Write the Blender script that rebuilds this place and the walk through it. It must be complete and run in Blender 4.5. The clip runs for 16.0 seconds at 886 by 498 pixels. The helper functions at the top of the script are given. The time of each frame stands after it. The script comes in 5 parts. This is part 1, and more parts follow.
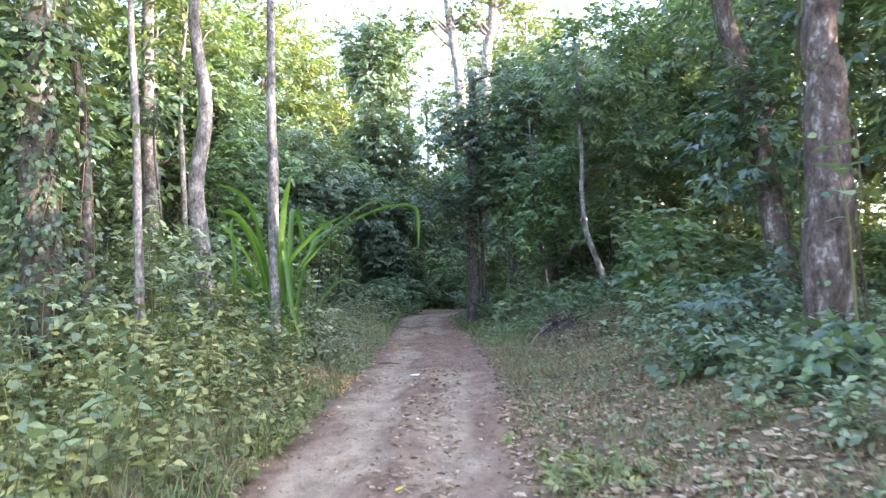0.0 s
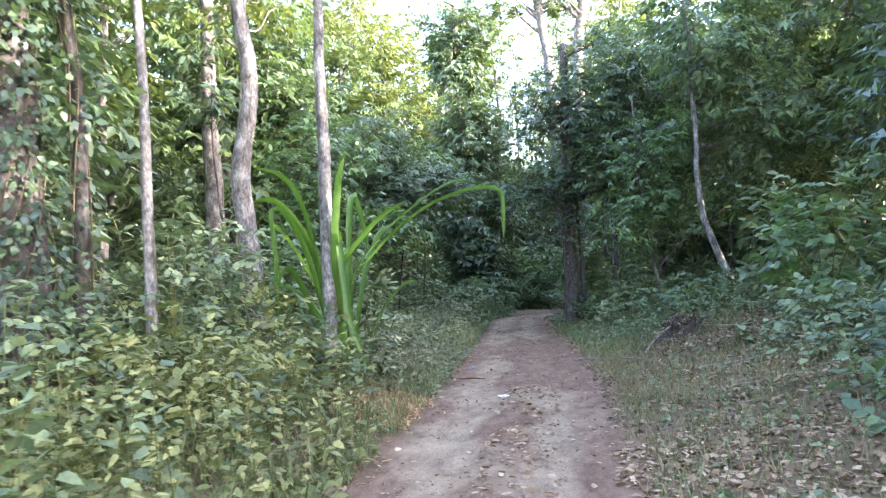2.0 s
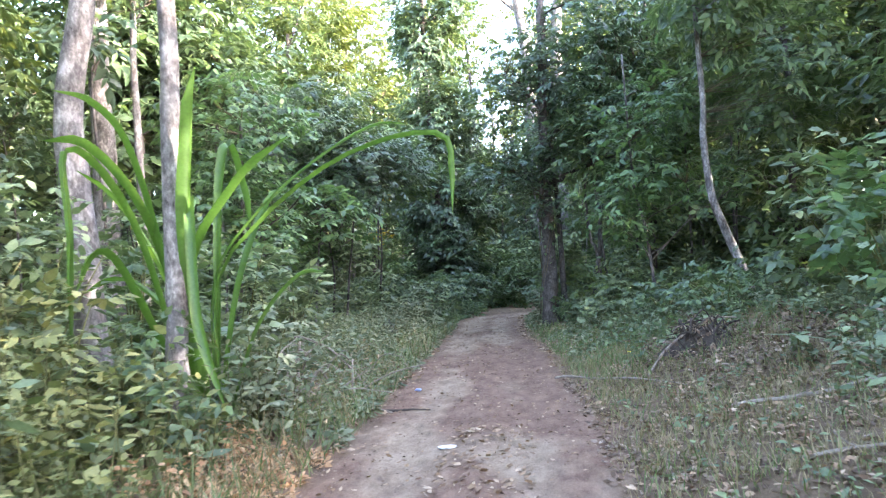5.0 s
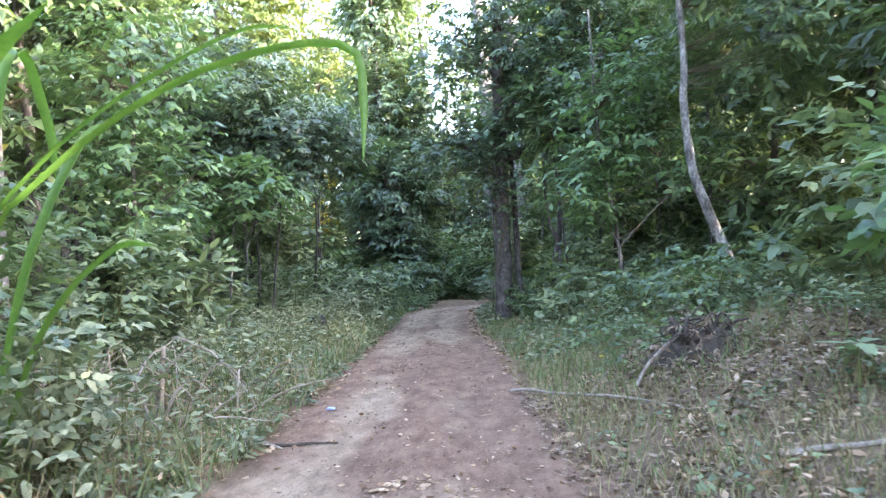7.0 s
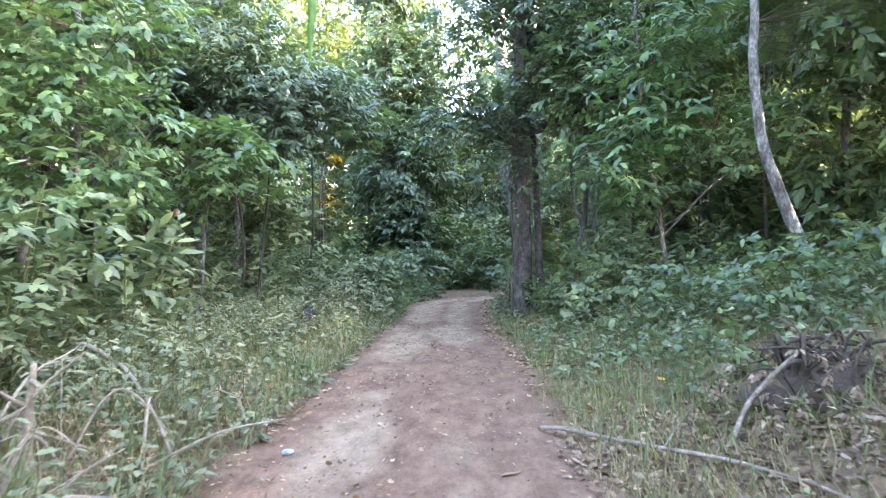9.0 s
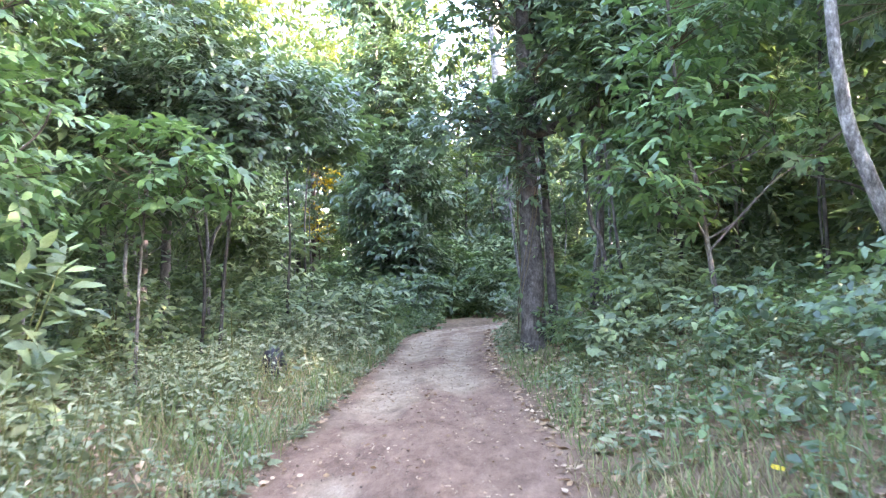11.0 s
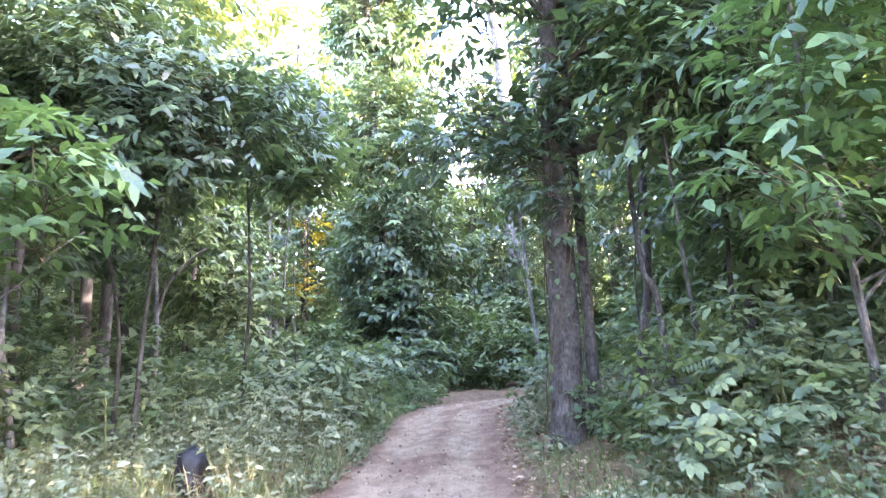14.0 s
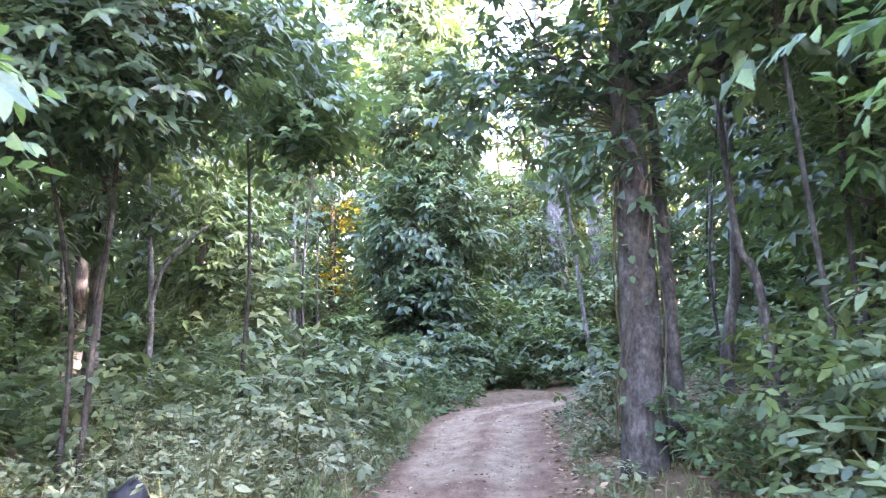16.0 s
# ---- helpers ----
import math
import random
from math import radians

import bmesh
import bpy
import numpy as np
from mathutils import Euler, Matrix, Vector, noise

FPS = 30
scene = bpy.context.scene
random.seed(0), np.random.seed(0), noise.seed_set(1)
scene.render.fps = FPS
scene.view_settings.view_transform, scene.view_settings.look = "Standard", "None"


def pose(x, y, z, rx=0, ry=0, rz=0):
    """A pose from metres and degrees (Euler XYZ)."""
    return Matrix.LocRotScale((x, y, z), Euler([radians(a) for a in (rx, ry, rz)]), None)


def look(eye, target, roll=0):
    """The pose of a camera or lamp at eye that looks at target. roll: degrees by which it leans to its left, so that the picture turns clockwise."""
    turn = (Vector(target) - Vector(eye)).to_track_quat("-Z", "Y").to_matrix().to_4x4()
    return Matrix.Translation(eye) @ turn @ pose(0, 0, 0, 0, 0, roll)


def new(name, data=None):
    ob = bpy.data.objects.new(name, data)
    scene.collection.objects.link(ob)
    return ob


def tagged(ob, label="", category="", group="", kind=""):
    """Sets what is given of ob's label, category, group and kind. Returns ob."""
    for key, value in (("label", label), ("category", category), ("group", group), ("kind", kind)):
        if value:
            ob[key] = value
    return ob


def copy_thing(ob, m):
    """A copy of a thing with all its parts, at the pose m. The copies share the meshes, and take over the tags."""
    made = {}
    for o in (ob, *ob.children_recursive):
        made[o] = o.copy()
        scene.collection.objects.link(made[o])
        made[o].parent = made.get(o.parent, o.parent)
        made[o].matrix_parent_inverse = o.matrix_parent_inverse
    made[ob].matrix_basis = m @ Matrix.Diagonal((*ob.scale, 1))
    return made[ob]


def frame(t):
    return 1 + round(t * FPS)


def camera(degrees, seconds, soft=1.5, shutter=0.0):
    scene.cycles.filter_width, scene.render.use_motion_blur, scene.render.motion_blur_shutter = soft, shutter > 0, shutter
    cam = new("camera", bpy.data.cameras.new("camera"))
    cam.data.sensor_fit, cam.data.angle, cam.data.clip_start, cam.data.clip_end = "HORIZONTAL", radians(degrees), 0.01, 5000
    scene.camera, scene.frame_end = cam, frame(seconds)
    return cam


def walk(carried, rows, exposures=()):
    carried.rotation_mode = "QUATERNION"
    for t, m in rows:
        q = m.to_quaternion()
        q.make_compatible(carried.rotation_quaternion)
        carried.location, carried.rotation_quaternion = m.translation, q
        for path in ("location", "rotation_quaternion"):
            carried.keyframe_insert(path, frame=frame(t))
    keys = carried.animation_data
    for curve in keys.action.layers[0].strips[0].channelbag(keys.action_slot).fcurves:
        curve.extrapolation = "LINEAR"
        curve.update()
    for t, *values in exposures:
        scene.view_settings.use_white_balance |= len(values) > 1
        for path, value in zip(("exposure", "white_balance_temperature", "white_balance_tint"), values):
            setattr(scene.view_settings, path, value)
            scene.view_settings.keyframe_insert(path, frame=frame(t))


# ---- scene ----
cam = camera(59.8, 16.0, 1.25, 0.5)
METRES, EYE, TILT, LEAN, TURN = 20.0, 1.5, 2.7, 1.5, 0.0
ROWS = [
    (0.0, 0.0, 0.0, 0.0, -0.0, 0.0, 0.0),
    (0.5, 0.0019, 0.032, 0.0013, 1.87, 0.48, 0.12),
    (1.0, 0.0004, 0.0638, -0.0009, 2.35, 0.66, -0.12),
    (1.5, 0.0031, 0.0949, -0.0027, 4.79, 0.77, 0.96),
    (2.0, 0.0024, 0.127, -0.0062, 7.01, 0.07, 1.51),
    (2.5, 0.0055, 0.1575, -0.0096, 6.7, -0.49, 1.26),
    (3.0, 0.0083, 0.1877, -0.0119, 6.12, -0.62, 1.04),
    (5.5, 0.0088, 0.3464, -0.0201, 4.68, 0.01, 1.96),
    (6.0, 0.0112, 0.378, -0.0233, 2.14, 0.11, 2.04),
    (6.5, 0.0121, 0.4101, -0.0259, 1.25, -0.14, 1.81),
    (7.0, 0.0136, 0.44, -0.0276, 1.94, -0.89, 1.02),
    (7.5, 0.015, 0.4696, -0.028, 3.72, -1.83, -0.08),
    (8.0, 0.0122, 0.4985, -0.0285, 3.82, -2.22, -0.03),
    (8.5, 0.0121, 0.5294, -0.0294, 3.6, -2.19, 0.28),
    (9.0, 0.0105, 0.5591, -0.0321, 2.8, -1.83, -0.22),
    (11.5, 0.008, 0.7194, -0.0381, 2.73, 1.25, 1.78),
    (12.0, 0.0051, 0.7515, -0.0381, 2.55, 2.7, 2.26),
    (12.5, 0.0008, 0.7835, -0.0399, 2.01, 3.3, 1.93),
    (13.0, 0.0003, 0.813, -0.0427, 3.17, 2.97, 1.05),
    (13.5, 0.0002, 0.8459, -0.0437, 3.26, 3.19, 1.09),
    (14.0, 0.0013, 0.8757, -0.0433, 3.08, 4.87, 1.1),
    (14.5, 0.0009, 0.9041, -0.0434, 4.67, 6.22, -0.14),
    (15.0, -0.0024, 0.9347, -0.0432, 4.91, 5.92, 0.0),
    (15.5, -0.0033, 0.9665, -0.0446, 5.4, 4.91, 0.75),
    (16.0, -0.007, 0.9962, -0.0468, 5.7, 4.46, 0.66),
]
walk(cam, [(t, pose(0, 0, EYE, TILT, LEAN, TURN) @ pose(METRES * x, METRES * y, METRES * z, 90 + pitch, roll, yaw)) for t, x, y, z, yaw, pitch, roll in ROWS],
     exposures=[(0.0, 4.1, 6200, 21), (3.0, 4.3, 6200, 21), (6.0, 4.6, 6200, 22), (9.0, 5.0, 6350, 21), (12.0, 5.4, 6350, 28), (16.0, 5.62, 6250, 34)])

# ---- world and sun ----
SUN_AZ, SUN_EL = 104.0, 13.5          # degrees clockwise from straight ahead, and above the horizon
world = bpy.data.worlds.new("world")
scene.world = world
world.use_nodes = True
wn = world.node_tree.nodes
sky = wn.new("ShaderNodeTexSky")
sky.sky_type = "NISHITA"
sky.sun_disc = False
sky.sun_elevation, sky.sun_rotation = radians(SUN_EL), radians(SUN_AZ)
sky.air_density, sky.dust_density, sky.ozone_density = 1.0, 3.0, 1.0
world.node_tree.links.new(sky.outputs[0], wn["Background"].inputs[0])
wn["Background"].inputs[1].default_value = 0.15
sun_data = bpy.data.lights.new("sun", "SUN")
sun_data.energy, sun_data.angle, sun_data.color = 2.0, radians(0.6), (1.0, 0.91, 0.77)
sun = new("sun", sun_data)
sv = Vector((math.sin(radians(SUN_AZ)) * math.cos(radians(SUN_EL)), math.cos(radians(SUN_AZ)) * math.cos(radians(SUN_EL)), math.sin(radians(SUN_EL))))
sun.matrix_world = look(sv * 60, (0, 0, 0))

# ---- materials ----


def base_material(name):
    m = bpy.data.materials.new(name)
    m.use_nodes = True
    nt = m.node_tree
    nt.nodes.clear()
    out = nt.nodes.new("ShaderNodeOutputMaterial")
    return m, nt, out


def ramp_node(nt, stops):
    r = nt.nodes.new("ShaderNodeValToRGB")
    els = r.color_ramp.elements
    while len(els) < len(stops):
        els.new(0.5)
    for e, (p, c) in zip(els, stops):
        e.position, e.color = p, (*c, 1)
    return r


def noise_node(nt, scale, detail=4, rough=0.6, coords=None, stretch=None):
    tc = nt.nodes.new("ShaderNodeTexCoord")
    n = nt.nodes.new("ShaderNodeTexNoise")
    n.inputs["Scale"].default_value, n.inputs["Detail"].default_value, n.inputs["Roughness"].default_value = scale, detail, rough
    if stretch:
        mp = nt.nodes.new("ShaderNodeMapping")
        mp.inputs["Scale"].default_value = stretch
        nt.links.new(tc.outputs["Object"], mp.inputs[0])
        nt.links.new(mp.outputs[0], n.inputs["Vector"])
    else:
        nt.links.new(tc.outputs["Object"], n.inputs["Vector"])
    return n


def leaf_material(name, stops, rough=0.5, through_light=0.38, warm=(0.20, 0.30, 0.05), gloss=0.5):
    """Leaf colours vary leaf by leaf and in drifts; some light passes through the blade."""
    m, nt, out = base_material(name)
    geo = nt.nodes.new("ShaderNodeNewGeometry")
    big = noise_node(nt, 0.9, 3)
    mixv = nt.nodes.new("ShaderNodeMath")
    mixv.operation = "MULTIPLY_ADD"
    mixv.inputs[1].default_value = 0.72
    sub = nt.nodes.new("ShaderNodeMath")
    sub.operation = "MULTIPLY_ADD"
    sub.inputs[1].default_value, sub.inputs[2].default_value = 0.5, -0.11
    nt.links.new(big.outputs[0], sub.inputs[0])
    nt.links.new(geo.outputs["Random Per Island"], mixv.inputs[0])
    nt.links.new(sub.outputs[0], mixv.inputs[2])
    r = ramp_node(nt, stops)
    nt.links.new(mixv.outputs[0], r.inputs[0])
    fine = noise_node(nt, 35, 3)
    fr = ramp_node(nt, [(0.3, (0.72, 0.72, 0.72)), (0.7, (1.15, 1.15, 1.15))])
    nt.links.new(fine.outputs[0], fr.inputs[0])
    mul = nt.nodes.new("ShaderNodeMixRGB")
    mul.blend_type = "MULTIPLY"
    mul.inputs[0].default_value = 1.0
    nt.links.new(r.outputs[0], mul.inputs[1])
    nt.links.new(fr.outputs[0], mul.inputs[2])
    p = nt.nodes.new("ShaderNodeBsdfPrincipled")
    p.inputs["Roughness"].default_value = rough
    p.inputs["Specular IOR Level"].default_value = gloss
    nt.links.new(mul.outputs[0], p.inputs["Base Color"])
    t = nt.nodes.new("ShaderNodeBsdfTranslucent")
    tm = nt.nodes.new("ShaderNodeMixRGB")
    tm.blend_type = "MIX"
    tm.inputs[0].default_value = 0.55
    tm.inputs[2].default_value = (*warm, 1)
    nt.links.new(mul.outputs[0], tm.inputs[1])
    nt.links.new(tm.outputs[0], t.inputs[0])
    mx = nt.nodes.new("ShaderNodeMixShader")
    mx.inputs[0].default_value = through_light
    nt.links.new(p.outputs[0], mx.inputs[1])
    nt.links.new(t.outputs[0], mx.inputs[2])
    nt.links.new(mx.outputs[0], out.inputs[0])
    return m


def solid_material(name, stops, scale=6.0, rough=0.85, bump=0.4, stretch=None, fine=40.0, depth=0.02):
    m, nt, out = base_material(name)
    n1, n2 = noise_node(nt, scale, 6, 0.65, stretch=stretch), noise_node(nt, fine, 5, 0.7, stretch=stretch)
    add = nt.nodes.new("ShaderNodeMath")
    add.operation = "MULTIPLY_ADD"
    add.inputs[1].default_value = 0.45
    sc = nt.nodes.new("ShaderNodeMath")
    sc.operation = "MULTIPLY"
    sc.inputs[1].default_value = 0.58
    nt.links.new(n1.outputs[0], sc.inputs[0])
    nt.links.new(n2.outputs[0], add.inputs[0])
    nt.links.new(sc.outputs[0], add.inputs[2])
    r = ramp_node(nt, stops)
    nt.links.new(add.outputs[0], r.inputs[0])
    p = nt.nodes.new("ShaderNodeBsdfPrincipled")
    p.inputs["Roughness"].default_value = rough
    p.inputs["Specular IOR Level"].default_value = 0.25
    nt.links.new(r.outputs[0], p.inputs["Base Color"])
    b = nt.nodes.new("ShaderNodeBump")
    b.inputs["Strength"].default_value, b.inputs["Distance"].default_value = bump, depth
    nt.links.new(add.outputs[0], b.inputs["Height"])
    nt.links.new(b.outputs[0], p.inputs["Normal"])
    nt.links.new(p.outputs[0], out.inputs[0])
    return m


LEAF_WEED = leaf_material("leaf_weed", [(0.0, (0.045, 0.055, 0.024)), (0.4, (0.15, 0.165, 0.06)), (0.75, (0.29, 0.295, 0.11)), (0.97, (0.48, 0.42, 0.17))], 0.55, 0.25, gloss=0.35)
LEAF_FEATHER = leaf_material("leaf_feather", [(0.0, (0.052, 0.066, 0.04)), (0.45, (0.165, 0.195, 0.115)), (0.9, (0.325, 0.335, 0.21)), (0.99, (0.38, 0.31, 0.19))], 0.6, 0.2, gloss=0.3)
LEAF_DARK = leaf_material("leaf_dark", [(0.0, (0.023, 0.042, 0.034)), (0.5, (0.056, 0.098, 0.062)), (0.9, (0.122, 0.19, 0.085)), (0.965, (0.30, 0.25, 0.03))], 0.36, 0.26, gloss=0.6)
LEAF_MID = leaf_material("leaf_mid", [(0.0, (0.036, 0.064, 0.042)), (0.5, (0.094, 0.148, 0.074)), (0.9, (0.185, 0.27, 0.095)), (0.975, (0.34, 0.28, 0.04))], 0.4, 0.32, gloss=0.55)
LEAF_PALE = leaf_material("leaf_pale", [(0.0, (0.068, 0.098, 0.076)), (0.5, (0.165, 0.215, 0.12)), (0.9, (0.31, 0.37, 0.18)), (0.985, (0.38, 0.32, 0.07))], 0.52, 0.28, gloss=0.35)
LEAF_FRESH = leaf_material("leaf_fresh", [(0.0, (0.038, 0.074, 0.042)), (0.5, (0.10, 0.182, 0.082)), (0.9, (0.19, 0.30, 0.10)), (0.985, (0.34, 0.33, 0.06))], 0.4, 0.34, warm=(0.20, 0.34, 0.05), gloss=0.55)
# yellower green; on some verge shrubs it stands in for sunlight
LEAF_LIGHT = leaf_material("leaf_light", [(0.0, (0.045, 0.08, 0.028)), (0.5, (0.09, 0.145, 0.044)), (0.9, (0.17, 0.22, 0.055)), (0.98, (0.36, 0.30, 0.05))], 0.5, 0.34, warm=(0.28, 0.32, 0.05))
LEAF_DRY = leaf_material("leaf_dry", [(0.0, (0.07, 0.04, 0.028)), (0.35, (0.21, 0.13, 0.075)), (0.65, (0.37, 0.25, 0.155)), (0.95, (0.60, 0.46, 0.32))], 0.7, 0.12, warm=(0.4, 0.22, 0.08), gloss=0.3)
LEAF_RUST = leaf_material("leaf_rust", [(0.0, (0.22, 0.12, 0.06)), (0.5, (0.46, 0.27, 0.14)), (0.95, (0.66, 0.46, 0.27))], 0.7, 0.25, warm=(0.55, 0.28, 0.1), gloss=0.3)
LEAF_BROWN = leaf_material("leaf_brown", [(0.0, (0.04, 0.026, 0.018)), (0.35, (0.12, 0.08, 0.055)), (0.65, (0.23, 0.165, 0.115)), (0.95, (0.42, 0.33, 0.25))], 0.75, 0.1, warm=(0.3, 0.17, 0.07), gloss=0.25)
# sunlight put into the leaf colour, for flecks the sun doesn't reach
LEAF_SUNLIT_YELLOW = leaf_material("leaf_sunlit_yellow", [(0.0, (0.25, 0.20, 0.02)), (0.5, (0.46, 0.36, 0.03)), (0.95, (0.60, 0.48, 0.06))], 0.5, 0.4, warm=(0.6, 0.45, 0.03))
BLADE = leaf_material("strap_blade", [(0.0, (0.03, 0.08, 0.015)), (0.5, (0.07, 0.15, 0.022)), (0.95, (0.16, 0.26, 0.045))], 0.4, 0.4, warm=(0.18, 0.38, 0.03), gloss=0.5)
GRASS_GREEN = leaf_material("grass_green", [(0.0, (0.06, 0.10, 0.03)), (0.5, (0.13, 0.18, 0.06)), (0.95, (0.25, 0.26, 0.10))], 0.6, 0.3)
GRASS_DRY = leaf_material("grass_dry", [(0.0, (0.13, 0.12, 0.06)), (0.4, (0.22, 0.19, 0.10)), (0.95, (0.40, 0.32, 0.19))], 0.7, 0.25, warm=(0.4, 0.3, 0.1), gloss=0.3)
BARK_GREY = solid_material("bark_grey", [(0.38, (0.025, 0.021, 0.019)), (0.47, (0.075, 0.065, 0.06)), (0.55, (0.13, 0.115, 0.11)), (0.65, (0.28, 0.26, 0.25))], 5, 0.9, 0.7, (1, 1, 0.35), 28, 0.03)
BARK_PALE = solid_material("bark_pale", [(0.38, (0.035, 0.03, 0.027)), (0.46, (0.10, 0.09, 0.085)), (0.54, (0.185, 0.17, 0.163)), (0.64, (0.40, 0.375, 0.36))], 7, 0.85, 0.5, (1, 1, 0.5), 30, 0.015)
BARK_DARK = solid_material("bark_dark", [(0.38, (0.018, 0.015, 0.013)), (0.47, (0.055, 0.047, 0.043)), (0.55, (0.09, 0.08, 0.075)), (0.66, (0.17, 0.155, 0.148))], 6, 0.95, 0.7, (1, 1, 0.6), 26, 0.025)
BARK_RED = solid_material("bark_red", [(0.40, (0.022, 0.015, 0.012)), (0.48, (0.07, 0.05, 0.043)), (0.56, (0.12, 0.09, 0.078)), (0.65, (0.34, 0.31, 0.29))], 4.5, 0.92, 0.8, (1, 1, 0.45), 24, 0.03)
TWIG = solid_material("twig", [(0.3, (0.05, 0.04, 0.025)), (0.7, (0.14, 0.11, 0.07))], 8, 0.9, 0.3)
STEM = solid_material("green_stem", [(0.3, (0.07, 0.09, 0.03)), (0.7, (0.18, 0.17, 0.07))], 8, 0.8, 0.2)
DEAD_WOOD = solid_material("dead_wood", [(0.32, (0.08, 0.06, 0.048)), (0.5, (0.22, 0.18, 0.145)), (0.68, (0.42, 0.36, 0.30))], 9, 0.9, 0.6, (1, 1, 1), 45, 0.01)
DEAD_PALE = solid_material("dead_wood_bleached", [(0.3, (0.10, 0.08, 0.06)), (0.5, (0.24, 0.20, 0.155)), (0.7, (0.42, 0.37, 0.31))], 9, 0.9, 0.5, None, 45, 0.008)
ROOT_WOOD = solid_material("root_wood", [(0.3, (0.025, 0.02, 0.016)), (0.55, (0.07, 0.055, 0.045)), (0.75, (0.16, 0.13, 0.11))], 9, 0.95, 0.7, None, 45, 0.012)
PAPER = solid_material("paper_white", [(0.3, (0.72, 0.70, 0.66)), (0.7, (0.85, 0.84, 0.81))], 12, 0.8, 0.2)
BLUE_WRAP = solid_material("blue_wrapper", [(0.3, (0.12, 0.20, 0.55)), (0.6, (0.35, 0.45, 0.75)), (0.75, (0.75, 0.78, 0.85))], 40, 0.35, 0.2)
BLACK_BAG = solid_material("black_plastic", [(0.3, (0.008, 0.008, 0.01)), (0.7, (0.02, 0.02, 0.024))], 14, 0.4, 0.4)
PETAL = leaf_material("yellow_petal", [(0.0, (0.6, 0.42, 0.02)), (0.9, (0.8, 0.6, 0.05))], 0.6, 0.3, warm=(0.8, 0.6, 0.05))


def earth_material():
    """Pale sandy track, redder and darker soil off it; blended by the mesh's own track value."""
    m, nt, out = base_material("earth")
    at = nt.nodes.new("ShaderNodeAttribute")
    at.attribute_name = "track"
    n_big, n_mid, n_fine = noise_node(nt, 0.55, 5, stretch=(1, 0.6, 1)), noise_node(nt, 4.2, 8, 0.78, stretch=(1, 0.42, 1)), noise_node(nt, 55, 6, 0.85, stretch=(1, 0.7, 1))
    sand = ramp_node(nt, [(0.34, (0.10, 0.072, 0.052)), (0.45, (0.235, 0.17, 0.118)), (0.57, (0.36, 0.272, 0.192)), (0.69, (0.47, 0.375, 0.275))])
    red = ramp_node(nt, [(0.34, (0.075, 0.042, 0.03)), (0.5, (0.19, 0.118, 0.082)), (0.66, (0.32, 0.215, 0.155))])
    soil = ramp_node(nt, [(0.32, (0.05, 0.034, 0.022)), (0.5, (0.14, 0.096, 0.06)), (0.70, (0.26, 0.185, 0.12))])
    add = nt.nodes.new("ShaderNodeMath")
    add.operation = "MULTIPLY_ADD"
    add.inputs[1].default_value = 0.4
    hm = nt.nodes.new("ShaderNodeMath")
    hm.operation = "MULTIPLY"
    hm.inputs[1].default_value = 0.6
    nt.links.new(n_mid.outputs[0], hm.inputs[0])
    nt.links.new(n_fine.outputs[0], add.inputs[0])
    nt.links.new(hm.outputs[0], add.inputs[2])
    for r in (sand, red, soil):
        nt.links.new(add.outputs[0], r.inputs[0])
    pick = ramp_node(nt, [(0.44, (0, 0, 0)), (0.60, (1, 1, 1))])
    ra = nt.nodes.new("ShaderNodeAttribute")
    ra.attribute_name = "rut"
    rs = nt.nodes.new("ShaderNodeMath")
    rs.operation = "MULTIPLY_ADD"
    rs.inputs[1].default_value = -0.22
    nt.links.new(ra.outputs["Fac"], rs.inputs[0])
    rb = nt.nodes.new("ShaderNodeMath")
    rb.operation = "ADD"
    rb.inputs[1].default_value = 0.12
    nt.links.new(n_big.outputs[0], rb.inputs[0])
    nt.links.new(rb.outputs[0], rs.inputs[2])
    nt.links.new(rs.outputs[0], pick.inputs[0])
    a = nt.nodes.new("ShaderNodeMixRGB")
    nt.links.new(pick.outputs[0], a.inputs[0])
    nt.links.new(sand.outputs[0], a.inputs[1])
    nt.links.new(red.outputs[0], a.inputs[2])
    b = nt.nodes.new("ShaderNodeMixRGB")
    edge = nt.nodes.new("ShaderNodeMath")
    edge.operation = "MULTIPLY_ADD"
    edge.inputs[1].default_value, edge.inputs[2].default_value = 0.7, -0.35
    nt.links.new(n_mid.outputs[0], edge.inputs[0])
    e2 = nt.nodes.new("ShaderNodeMath")
    e2.operation = "ADD"
    e2.use_clamp = True
    nt.links.new(edge.outputs[0], e2.inputs[0])
    nt.links.new(at.outputs["Fac"], e2.inputs[1])
    nt.links.new(e2.outputs[0], b.inputs[0])
    nt.links.new(soil.outputs[0], b.inputs[1])
    nt.links.new(a.outputs[0], b.inputs[2])
    p = nt.nodes.new("ShaderNodeBsdfPrincipled")
    p.inputs["Roughness"].default_value = 0.95
    p.inputs["Specular IOR Level"].default_value = 0.15
    nt.links.new(b.outputs[0], p.inputs["Base Color"])
    bp = nt.nodes.new("ShaderNodeBump")
    bp.inputs["Strength"].default_value, bp.inputs["Distance"].default_value = 0.9, 0.022
    nt.links.new(add.outputs[0], bp.inputs["Height"])
    nt.links.new(bp.outputs[0], p.inputs["Normal"])
    nt.links.new(p.outputs[0], out.inputs[0])
    return m


EARTH = earth_material()

# ---- mesh helpers ----
rng = np.random.default_rng(11)


def unit(v):
    return v / np.maximum(np.linalg.norm(v, axis=-1, keepdims=True), 1e-9)


